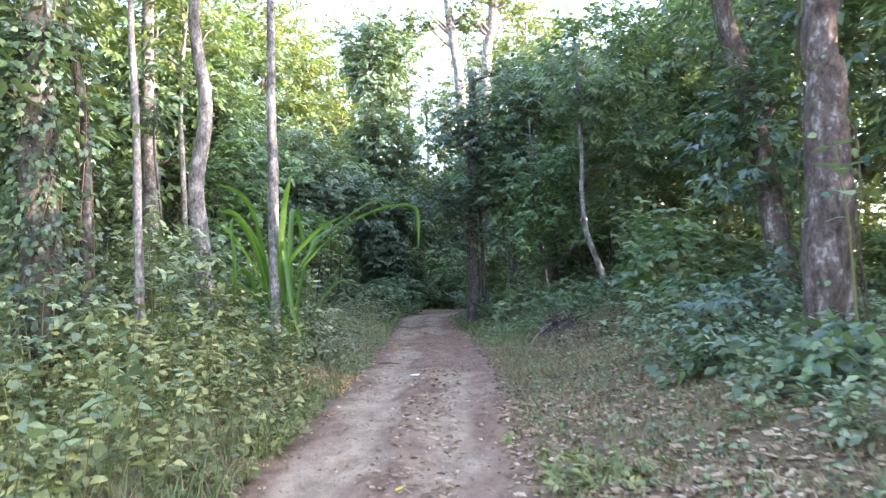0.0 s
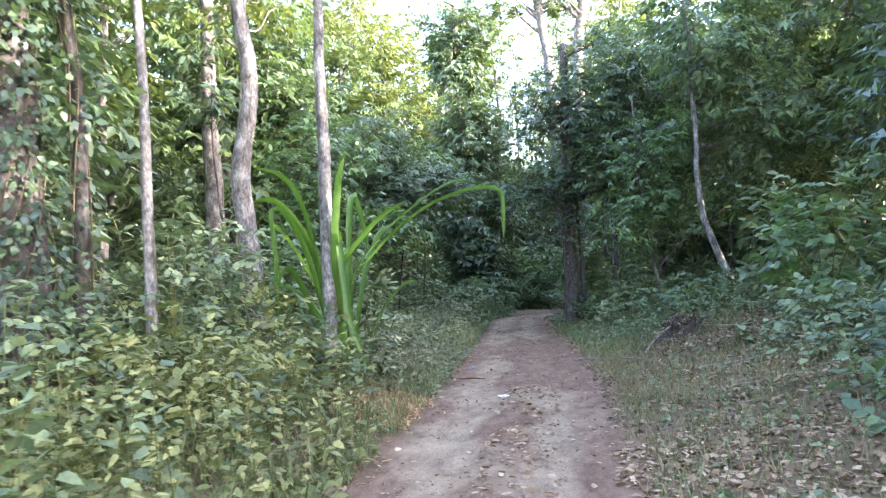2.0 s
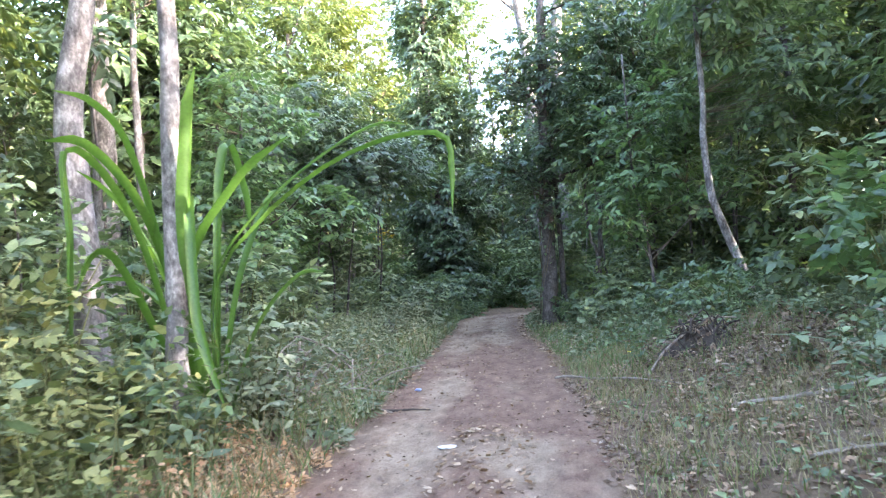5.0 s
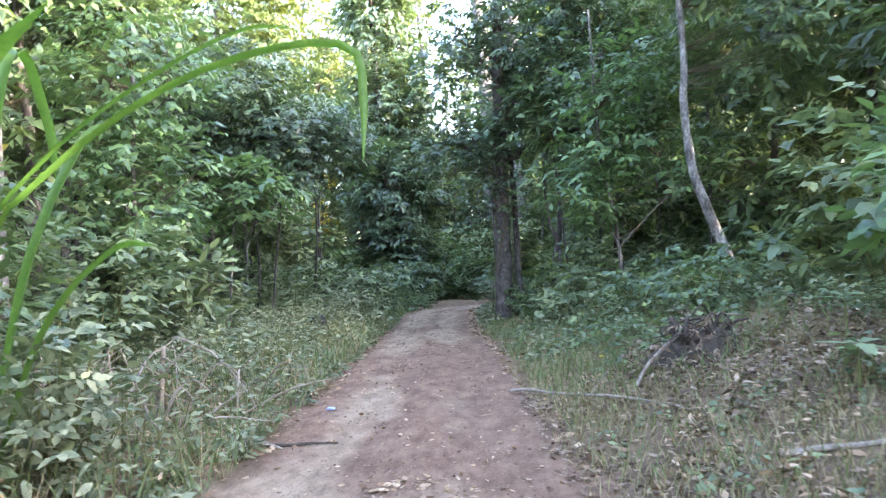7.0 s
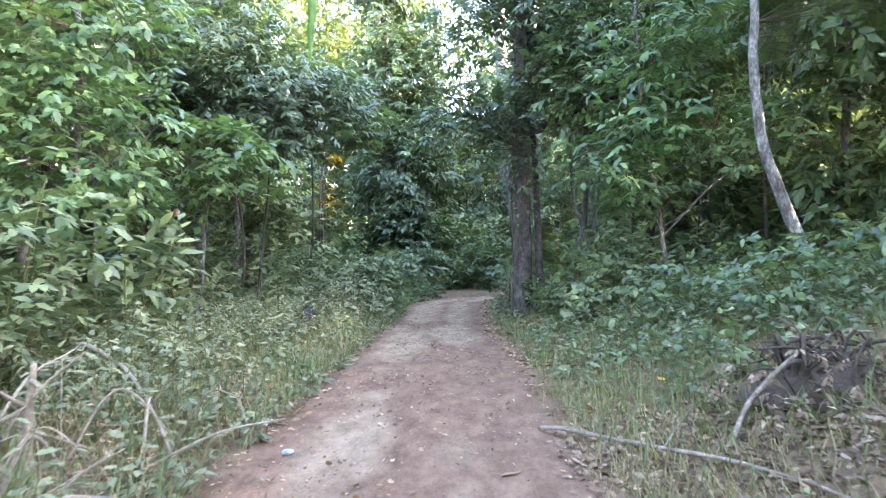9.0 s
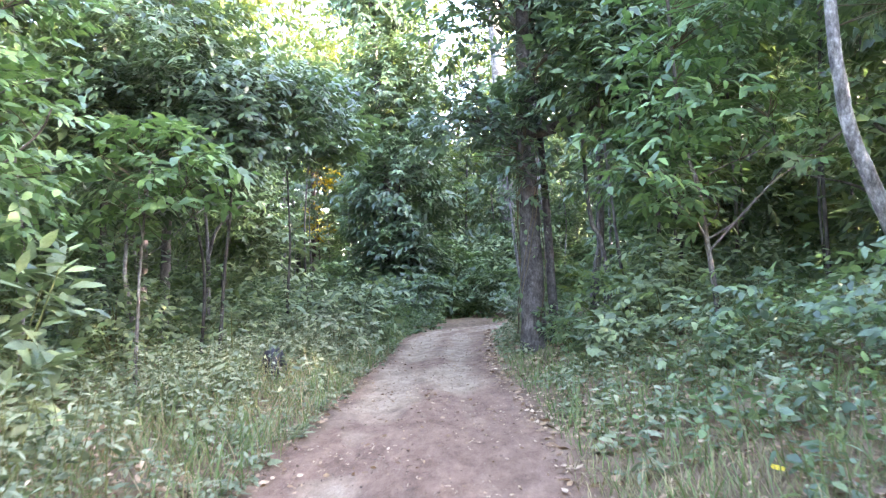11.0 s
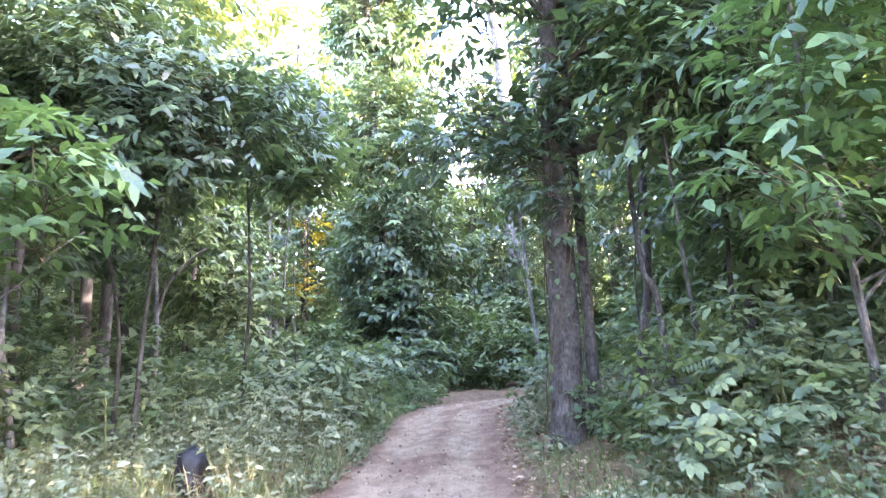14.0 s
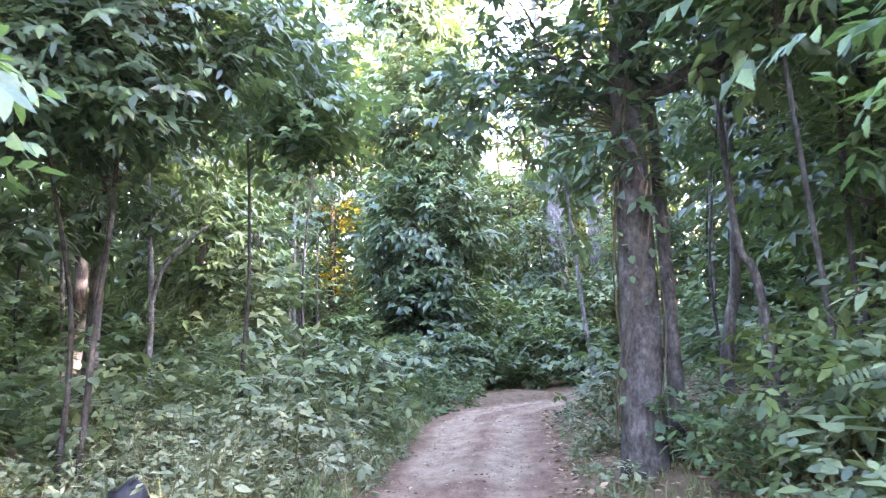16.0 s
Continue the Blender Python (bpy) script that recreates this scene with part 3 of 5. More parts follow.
tree_at("tree", "thin dark leaning trunk", 27.0, [(2.57, 1.47), (2.49, 2.47)], 0.08, [(2.6, 27, 5.2, 1.0, 1.0, 1.2, 40)], BARK_DARK, LEAF_MID, 18, top=(2.3, 27, 5.0))
# the left side further on
tree_at("tree", "dark-leaved tree with a wide hanging crown of long leaves", 27.4, [(-4.5, 1.0), (-4.4, 2.0), (-4.25, 3.2), (-4.3, 4.0)], 0.075,
        [(-4.5, 26.9, 4.6, 1.9, 1.6, 1.1, 190), (-3.2, 28.0, 4.9, 1.1, 1.0, 0.55, 60), (-5.3, 26.9, 6.0, 1.9, 1.6, 1.0, 120), (-6.2, 26.6, 4.6, 1.3, 1.3, 1.2, 90)], BARK_DARK, LEAF_DARK, 19, top=(-4.8, 27.2, 6.5), size=0.17, slim=0.36, fine=True, per=48, limbs=7, limb_from=15)
tree_at("tree", "young tree with a forked pale trunk and one bare branch", 33.8, [(-7.05, 1.22), (-7.0, 2.49)], 0.16, [(-7.2, 33.8, 5.2, 1.6, 1.6, 1.2, 70)], BARK_PALE, LEAF_DARK, 20, top=(-7.1, 33.8, 5.0))
tree_at("tree", "thin pale sapling trunk among shrubs", 27.0, [(-5.95, 1.08), (-6.06, 1.84), (-6.01, 2.67)], 0.1, [(-6.2, 27, 4.6, 1.0, 1.0, 0.9, 36)], BARK_PALE, LEAF_PALE, 21, top=(-6.0, 27, 4.6))
# the dark leaf colour holds the shade this tree stands in
tree_at("tree", "tall narrow tree with foliage coloured dark for shade", 48.0, [(-3.95, 1.2), (-3.83, 4.57), (-4.01, 9.28), (-4.21, 13.9)], 0.44,
        [(-3.9, 48, 15.8, 2.1, 1.9, 3.2, 190), (-3.5, 47.6, 10.4, 2.5, 2.0, 2.6, 200), (-3.2, 46.6, 5.6, 2.5, 2.0, 2.5, 180), (-3.1, 45.6, 2.4, 1.7, 1.4, 1.7, 120)], BARK_DARK, LEAF_DARK, 22, top=(-4.2, 48, 18.5), size=0.36)
tree_at("tree", "straight orange-lit trunk deep in the wood", 54.0, [(-8.59, 2.34), (-8.44, 8.17)], 0.36, [(-8.4, 54, 13, 2.4, 2.4, 2.4, 90)], BARK_RED, LEAF_LIGHT, 23, top=(-8.4, 54, 13), size=0.34)
tree_at("tree", "thin grey trunk at the bend of the track", 57.0, [(-0.55, 0.87), (-0.54, 4.38)], 0.2, [(-0.2, 57.0, 8.0, 1.8, 1.7, 2.2, 70)], BARK_GREY, LEAF_LIGHT, 24, top=(-0.3, 57, 8.5), size=0.28, per=18)
tree_at("tree", "thin leaning whitish trunk by the bend", 38.0, [(1.48, 0.95), (1.31, 2.51)], 0.14, [(1.6, 38.6, 6.6, 1.5, 1.5, 1.8, 80)], BARK_PALE, LEAF_MID, 25, top=(1.0, 38.2, 6.5), size=0.28)
tree_at("tree", "thin white-barked trunk deep in the wood", 50.0, [(-9.09, 2.31), (-9.03, 5.26)], 0.2, [(-9, 50, 10, 1.8, 1.8, 2.0, 70)], BARK_PALE, LEAF_LIGHT, 26, top=(-9, 50, 10), size=0.3)
for lx, tx, sd in ((1.6, 0.6, 27), (3.5, 3.9, 28)):
    tree_at("tree", "tall pale bare-limbed tree rising above the wood", 56.0, [(lx + 0.2, 3.0), (lx, 15.9), (tx + 0.3, 22.0)], 1.0,
            [(tx, 56, 27.0, 3.2, 3.2, 2.2, 70), (tx + 2.0, 56, 22.5, 1.6, 1.6, 0.9, 24), (tx - 1.8, 56, 21.0, 1.5, 1.5, 0.8, 22)], BARK_PALE, LEAF_LIGHT, sd, top=(tx, 56, 27.0), size=0.34, limbs=9)
# added sprays whose yellow colour stands in for sun flecks on leaves
tree_at("tree", "slim tree with leaves coloured yellow as if sunlit, beside an orange-lit trunk", 53.0, [(-8.0, 2.0), (-8.1, 5.0)], 0.14, [(-7.7, 53, 7.4, 0.7, 0.6, 0.8, 14), (-8.4, 52.8, 5.2, 0.7, 0.5, 0.8, 10), (-7.6, 53, 4.4, 0.5, 0.5, 0.6, 6)], BARK_RED, LEAF_SUNLIT_YELLOW, 33, top=(-8.0, 53, 8.0), size=0.26, per=18)
tree_at("tree", "dark-leaved tree with a heavy crown over the slim trunks", 27.0, [(-9.4, 2.5), (-9.3, 6.0)], 0.26,
        [(-9.0, 27, 9.2, 2.2, 2.0, 1.9, 150), (-7.6, 26.6, 7.4, 1.4, 1.3, 1.1, 70), (-10.4, 26.6, 6.6, 1.5, 1.4, 1.3, 60)], BARK_GREY, LEAF_DARK, 34, top=(-9.2, 27, 10), size=0.24)
tree_at("tree", "young tree with an umbrella of large pale green leaves", 24.0, [(-4.5, 1.0), (-4.4, 2.2)], 0.06,
        [(-4.2, 24.0, 3.25, 1.0, 0.9, 0.6, 46), (-4.5, 24.1, 2.6, 0.7, 0.6, 0.4, 12)], BARK_PALE, LEAF_FRESH, 35, top=(-4.25, 24.0, 3.3), size=0.21, slim=0.42, fine=True, per=18, spread=0.2)
# left wall of foliage between the shrubs and the wood
tree_at("tree", "bushy tree with bright mid-green leaves", 21.5, [(-5.4, 1.4), (-5.3, 2.6)], 0.14,
        [(-5.3, 21.2, 2.9, 1.3, 1.2, 1.2, 95), (-5.5, 21.6, 4.9, 1.6, 1.5, 1.2, 100)], BARK_GREY, LEAF_FRESH, 29, top=(-5.3, 21.6, 5.0), size=0.17, slim=0.5, fine=True, per=26)
tree_at("tree", "dense dark-leaved tree behind the shrubs", 31.0, [(-4.2, 1.4), (-4.1, 2.8)], 0.08,
        [(-3.3, 31.0, 5.0, 0.9, 0.9, 0.7, 50), (-4.3, 31.5, 6.0, 1.6, 1.5, 1.0, 90)], BARK_DARK, LEAF_MID, 30, top=(-4.2, 31.2, 5.5), size=0.25)
tree_at("tree", "sunlit tree with a rounded yellow-green crown", 34.0, [(-8.2, 3.0), (-8.0, 6.0)], 0.3,
        [(-7.4, 34, 10.8, 2.8, 2.3, 2.5, 190), (-8.6, 34, 7.4, 2.2, 1.9, 1.8, 120), (-8.0, 34.5, 14.0, 2.2, 2.0, 1.6, 80)], BARK_GREY, LEAF_LIGHT, 31, top=(-7.8, 34, 11), size=0.26)
tree_at("tree", "mid-green tree filling the wood beside the track", 38.0, [(-8.0, 2.0), (-7.8, 4.0)], 0.26,
        [(-7.6, 37.6, 4.2, 1.9, 1.7, 1.9, 140), (-8.0, 38, 7.4, 2.0, 1.9, 1.8, 130)], BARK_GREY, LEAF_MID, 32, top=(-8, 38, 8), size=0.26)

# prototypes for the wood all round, copied with turns and sizes
PROTO = []
for k, (h, dia, leaf, bark, wide) in enumerate([(12, 0.3, LEAF_MID, BARK_GREY, 2.8), (15, 0.36, LEAF_LIGHT, BARK_PALE, 2.6), (10, 0.24, LEAF_DARK, BARK_DARK, 2.7), (13, 0.28, LEAF_MID, BARK_GREY, 2.9)]):
    PROTO.append(make_tree("forest_tree", ("forest tree with grey trunk and mid-green crown", "tall pale-trunked tree with a light yellow-green crown", "dark-leaved understorey tree with dense crown", "forest tree with sparse sunlit crown")[k], (-22, -27, 24, 29)[k], (-8, -3, -7, -2)[k],
                           [(0, 0, -0.1), (0.15, 0, h * 0.3), (-0.1, 0.1, h * 0.6), (0.1, 0, h * 0.9)], dia,
                           [(0, 0, h * 0.86, wide, wide, h * 0.17, 54), (0.6, 0.3, h * 0.62, wide * 0.9, wide * 0.9, h * 0.14, 46), (-0.7, -0.4, h * 0.42, wide * 0.7, wide * 0.7, h * 0.11, 26)],
                           bark, leaf, 60 + k, size=0.40, slim=0.46, per=18, spread=0.45, limbs=3, sides=8, twig_count=14, group="trees of the wood"))
TALL = make_tree("tall_tree", "tall slender tree with a thin airy sunlit crown", -34, -6, [(0, 0, -0.1), (0.3, 0, 7), (-0.2, 0.2, 14), (0.2, 0, 21)], 0.34,
                 [(0, 0, 20.5, 2.6, 2.6, 2.8, 62), (0.9, 0.3, 16.5, 2.1, 2.1, 1.8, 40), (-0.9, -0.3, 13.0, 1.9, 1.9, 1.6, 32), (0.4, 0.5, 9.5, 1.6, 1.6, 1.3, 24)], BARK_PALE, LEAF_LIGHT, 75, size=0.42, slim=0.42, per=12, spread=0.55, limbs=8, sides=8, twig_count=12, group="tall trees beyond the bend")
for tx, ty, ts in ((-15.5, 62, 1.0), (-11.5, 66, 1.08), (-8.6, 61, 0.9), (-6.3, 69, 1.05), (-1.2, 72, 0.95), (1.8, 66, 0.8), (5.5, 70, 1.05), (8.6, 63, 1.1), (-19, 58, 0.95), (12.5, 60, 1.0), (-5.4, 56, 0.85), (-9.8, 54, 0.95), (3.6, 63, 0.92), (-2.8, 66, 1.1), (0.6, 62, 0.78), (6.6, 57, 1.0), (-13.2, 60, 1.05), (-7.4, 65, 1.12), (-4.3, 71, 1.15), (3.0, 72, 1.15), (4.8, 64, 1.1), (7.8, 68, 1.15), (-17, 64, 1.15), (10.4, 66, 1.1)):
    copy_thing(TALL, pose(tx, ty, float(G(tx, ty)) - 0.05, 0, 0, tx * 57) @ Matrix.Scale(ts, 4))
# (9.6, 26.4) and six from (12.5, 45.5) on are added to block sun
for tx, ty, k, ts in ((-2.4, 59, 2, 1.0), (0.2, 61.5, 0, 0.86), (2.7, 60, 2, 1.05), (5.0, 62, 0, 0.9), (-4.8, 60, 2, 1.05), (-12.5, 24, 0, 0.9), (-11.5, 17.5, 2, 1.1), (-13.5, 30, 0, 0.95), (-11.0, 41, 2, 1.2), (-14.5, 20, 3, 0.9), (9.0, 33, 2, 1.15), (10.5, 28, 0, 0.95), (9.6, 22.5, 2, 1.1), (7.4, 37, 2, 1.1), (11.5, 17.5, 2, 1.1), (6.2, 38.6, 2, 1.1), (-7.5, 60, 1, 1.15), (-5.4, 63.5, 3, 1.2), (2.6, 64, 3, 1.2), (4.8, 66, 1, 1.1), (-10.5, 63, 3, 1.3), (-13, 57, 1, 1.1), (7.5, 66, 0, 1.3), (-9.6, 15.5, 0, 1.0), (-10.6, 20.5, 1, 0.9), (-9.4, 25.5, 0, 1.0), (-12, 12.5, 2, 1.2), (-10.2, 29.5, 3, 0.95), (-15, 25, 0, 1.2), (-9.9, 36, 0, 1.1), (6.9, 41.3, 2, 1.0), (10.2, 40, 2, 1.15), (12.6, 43, 0, 1.0), (5.6, 36.2, 2, 0.9), (13.2, 37.5, 2, 1.2), (11.2, 52, 2, 1.2), (14.5, 48, 0, 1.1), (9.6, 26.4, 2, 1.0), (-8.6, 31.5, 2, 0.95), (12.5, 45.5, 2, 1.45), (16, 44.5, 0, 1.4), (10.5, 49.5, 2, 1.5), (14, 41, 2, 1.4), (18, 48, 0, 1.4), (8.4, 54, 2, 1.4), (-1.4, 68, 3, 0.82)):
    copy_thing(PROTO[k], pose(tx, ty, float(G(tx, ty)) - 0.05, 0, 0, ty * 31) @ Matrix.Scale(ts, 4))
POLE = make_tree("sapling", "thin bare-stemmed sapling with a small crown", -20, -12, [(0, 0, -0.1), (0.1, 0, 2), (0.0, 0.1, 4), (0.15, 0, 6.2)], 0.09,
                 [(0.1, 0, 6.0, 1.1, 1.1, 1.3, 17), (0.1, 0.1, 4.2, 0.7, 0.7, 0.6, 8)], BARK_PALE, LEAF_MID, 70, size=0.25, per=24, limbs=2, sides=7, twig_count=10, group="saplings of the wood")
POLE2 = make_tree("sapling", "thin dark sapling stem with drooping leaves", 20, -12, [(0, 0, -0.1), (-0.15, 0, 2), (0.1, 0.1, 4), (0.3, 0, 5.4)], 0.07,
                  [(0.2, 0, 5.4, 1.2, 1.1, 1.0, 17)], BARK_DARK, LEAF_DARK, 71, size=0.25, per=24, limbs=2, sides=7, twig_count=10, group="saplings of the wood")


def bush_mesh(seed, rx, rz, n, size, slim, per, fine):
    g = np.random.default_rng(seed)
    cl = blob_points((0, 0, rz * 0.55, rx, rx, rz * 0.62, n), g)
    cl[:, 2] = np.abs(cl[:, 2]) + 0.05
    st = []
    for c in cl[:: max(1, n // 14)]:
        st.append(tube(curve_points([(c[0] * 0.15, c[1] * 0.15, -0.05), c * np.array([0.5, 0.5, 0.55]), c], 6 if fine else 4), [0.018, 0.005], 5 if fine else 3))
    return raw_mesh("foliage", *crown_leaves(cl, (0, 0, 0), per, 0.16 * rx + 0.05, size, slim, fine, g, 0.2)), raw_mesh("stems", *join(st))


def make_bush(name, label, x, y, rx, rz, n, leaf, seed, size=0.16, slim=0.5, per=14, fine=True, group="", turn=0):
    t = thing(name, x, y, float(G(x, y)) - 0.03, label, "shrub", group, turn)
    fo, st = bush_mesh(seed, rx, rz, n, size, slim, per, fine)
    part("foliage", fo, leaf, t)
    part("stemwork", st, STEM if leaf is not LEAF_DARK else TWIG, t, "", "stuff")
    return t


BUSH = [make_bush("shrub", "dense green understorey shrub", -24 + 4 * i, -16, (1.1, 1.3, 0.9, 1.2)[i], (1.7, 2.4, 1.2, 3.0)[i], (60, 80, 50, 95)[i], (LEAF_MID, LEAF_MID, LEAF_PALE, LEAF_PALE)[i], 80 + i, 0.32, 0.48, 10, False, "shrubs under the trees") for i in range(4)]

for tx, ty, k, ts in ((-1.4, 50.0, 1, 1.2), (0.4, 51.6, 3, 1.1), (1.3, 53.4, 1, 1.5), (2.6, 55.0, 3, 1.3), (-2.4, 53, 3, 1.2), (3.8, 56.5, 1, 1.6), (0.0, 55, 3, 1.4), (-3.4, 50.5, 1, 1.2), (1.9, 50.6, 0, 1.0), (6.4, 39.4, 3, 1.4), (8.4, 41.8, 3, 1.5), (10.6, 42.6, 1, 1.6), (4.9, 38.2, 1, 1.1), (12.4, 40.4, 3, 1.6), (9.4, 52.5, 3, 1.6), (12.2, 54.5, 3, 1.7), (6.6, 50.5, 3, 1.5), (5.2, 33.0, 1, 1.0), (6.6, 34.8, 3, 1.2), (8.2, 32.4, 3, 1.3), (7.2, 30.2, 1, 1.1), (4.3, 35.2, 1, 0.9), (9.6, 36.5, 3, 1.4), (8.8, 28.2, 3, 1.1), (-1.6, 44.5, 0, 0.9), (0.3, 45.2, 1, 0.8), (1.7, 46.6, 0, 1.1), (-0.6, 47.0, 1, 1.0), (3.2, 48.4, 3, 0.9)):
    copy_thing(BUSH[k], pose(tx, ty, float(G(tx, ty)) - 0.05, 0, 0, tx * 77) @ Matrix.Scale(ts, 4))

g = np.random.default_rng(5)


def scatter(protos, n, xr, yr, keep, size=(0.8, 1.25), gap=1.0, tries=40):
    done = []
    for _ in range(n * tries):
        if len(done) >= n:
            break
        x, y = g.uniform(*xr), g.uniform(*yr)
        if not keep(x, y) or any((x - a) ** 2 + (y - b) ** 2 < gap * gap for a, b in done):
            continue
        done.append((x, y))
        s = g.uniform(*size)
        copy_thing(protos[int(g.integers(len(protos)))], pose(x, y, float(G(x, y)) - 0.05, 0, 0, g.uniform(0, 360)) @ Matrix.Diagonal((s, s, s * g.uniform(0.9, 1.15), 1)))


def off_track(x, y, d):
    return abs(x - float(path_centre(y))) > d


# left wood, right wood, the wood ahead, and a few unseen trees behind
scatter([PROTO[0], PROTO[1], PROTO[3]], 26, (-30, -9), (6, 62), lambda x, y: off_track(x, y, 9.0), gap=3.2)
scatter([PROTO[0], PROTO[2]], 22, (10, 28), (8, 60), lambda x, y: off_track(x, y, 9.5), gap=3.0)
scatter(PROTO, 20, (-22, 22), (50, 84), lambda x, y: off_track(x, y, 4.5) and not (-2.5 < x < 6 and y < 70), gap=3.2, size=(0.8, 1.1))
# out of view: added to enclose the light behind the camera
scatter(PROTO, 5, (-20, -5), (-22, 3), lambda x, y: abs(x) > 5, gap=4)
# out of view: added on the sun's side to block low sun
scatter([PROTO[0], PROTO[2]], 8, (9, 28), (-20, 8), lambda x, y: x > 9, gap=3.2)
scatter([PROTO[2], PROTO[0]], 9, (-5, 7), (53, 64), lambda x, y: off_track(x, y, 1.8), size=(0.6, 0.8), gap=1.9)
scatter([PROTO[3], PROTO[1]], 7, (-8, 9), (64, 76), lambda x, y: True, size=(0.75, 0.95), gap=2.5)
scatter([POLE, POLE2], 38, (-16, -4.6), (16, 56), lambda x, y: off_track(x, y, 4.4), gap=0.9)
scatter([POLE, POLE2], 44, (3.2, 13), (24, 56), lambda x, y: off_track(x, y, 3.6), gap=0.8)
scatter(BUSH, 50, (-18, -5.6), (12, 60), lambda x, y: off_track(x, y, 5.6) and not (-8.2 < x and 23 < y < 34.5), gap=1.3)
scatter(BUSH, 52, (7.0, 20), (17, 60), lambda x, y: off_track(x, y, 7.0), gap=1.4)
scatter([BUSH[2]], 12, (3.6, 7.0), (26, 46), lambda x, y: off_track(x, y, 4.0), gap=1.3, size=(0.6, 0.9))
scatter([BUSH[1], BUSH[3]], 34, (-36, -17), (12, 76), lambda x, y: True, size=(1.6, 2.2), gap=2.2)
# mostly unseen shrubs, added to keep sun patches off the weeds opposite
scatter([BUSH[1], BUSH[3]], 14, (8.5, 13.5), (-6, 17), lambda x, y: True, size=(1.5, 2.0), gap=1.8)
scatter([BUSH[1], BUSH[3]], 13, (5.5, 14), (35, 52), lambda x, y: off_track(x, y, 5.0), size=(1.2, 1.7), gap=1.6)
scatter([BUSH[1], BUSH[3]], 6, (-17, -9.5), (36, 50), lambda x, y: True, size=(1.3, 1.8), gap=1.7)
scatter([BUSH[1], BUSH[3]], 20, (-30, -7), (57, 80), lambda x, y: True, size=(1.8, 2.4), gap=2.0)
scatter([BUSH[1], BUSH[3]], 8, (19, 34), (14, 70), lambda x, y: True, size=(1.6, 2.2), gap=2.2)
scatter([BUSH[0], BUSH[1], BUSH[3]], 46, (-9, 16), (47, 62), lambda x, y: off_track(x, y, 2.2), gap=1.2)
tree_at("tree", "dark slim stem pressed against the large trunk", 28.75, [(1.53, 1.2), (1.5, 3.0), (1.45, 4.6)], 0.2, [(1.9, 28.9, 6.8, 0.9, 0.9, 0.9, 30)], BARK_DARK, LEAF_DARK, 90, top=(1.4, 28.8, 6.8))

# ---- strap-leaved plant beside the slender trunk ----


def ribbon(pts, width, n=16, fold=0.22, twist=0.0):
    p = curve_points(pts, n)
    t = unit(np.gradient(p, axis=0))
    head = unit((p[-1] - p[0]) * np.array([1, 1, 0]))
    s = unit(np.cross(np.repeat(head[None], n, 0), np.array([0.0, 0, 1.0])))
    if twist:
        a = np.linspace(0, twist, n)[:, None]
        s = s * np.cos(a) + np.cross(t, s) * np.sin(a)
    u = np.cross(s, t)
    k = np.linspace(0, 1, n)
    w = width * np.minimum(1, 0.55 + k * 1.5) * np.clip((1 - k) / 0.16, 0.04, 1) ** 0.7
    l, r = p + s * w[:, None] / 2 + u * (fold * w)[:, None], p - s * w[:, None] / 2 + u * (fold * w)[:, None]
    v = np.concatenate([l, p, r])
    i = np.arange(n - 1)
    f = np.concatenate([np.stack([i, i + 1, i + n + 1, i + n], 1), np.stack([i + n, i + n + 1, i + 2 * n + 1, i + 2 * n], 1)])
    return raw_mesh("blade", v, f, True)


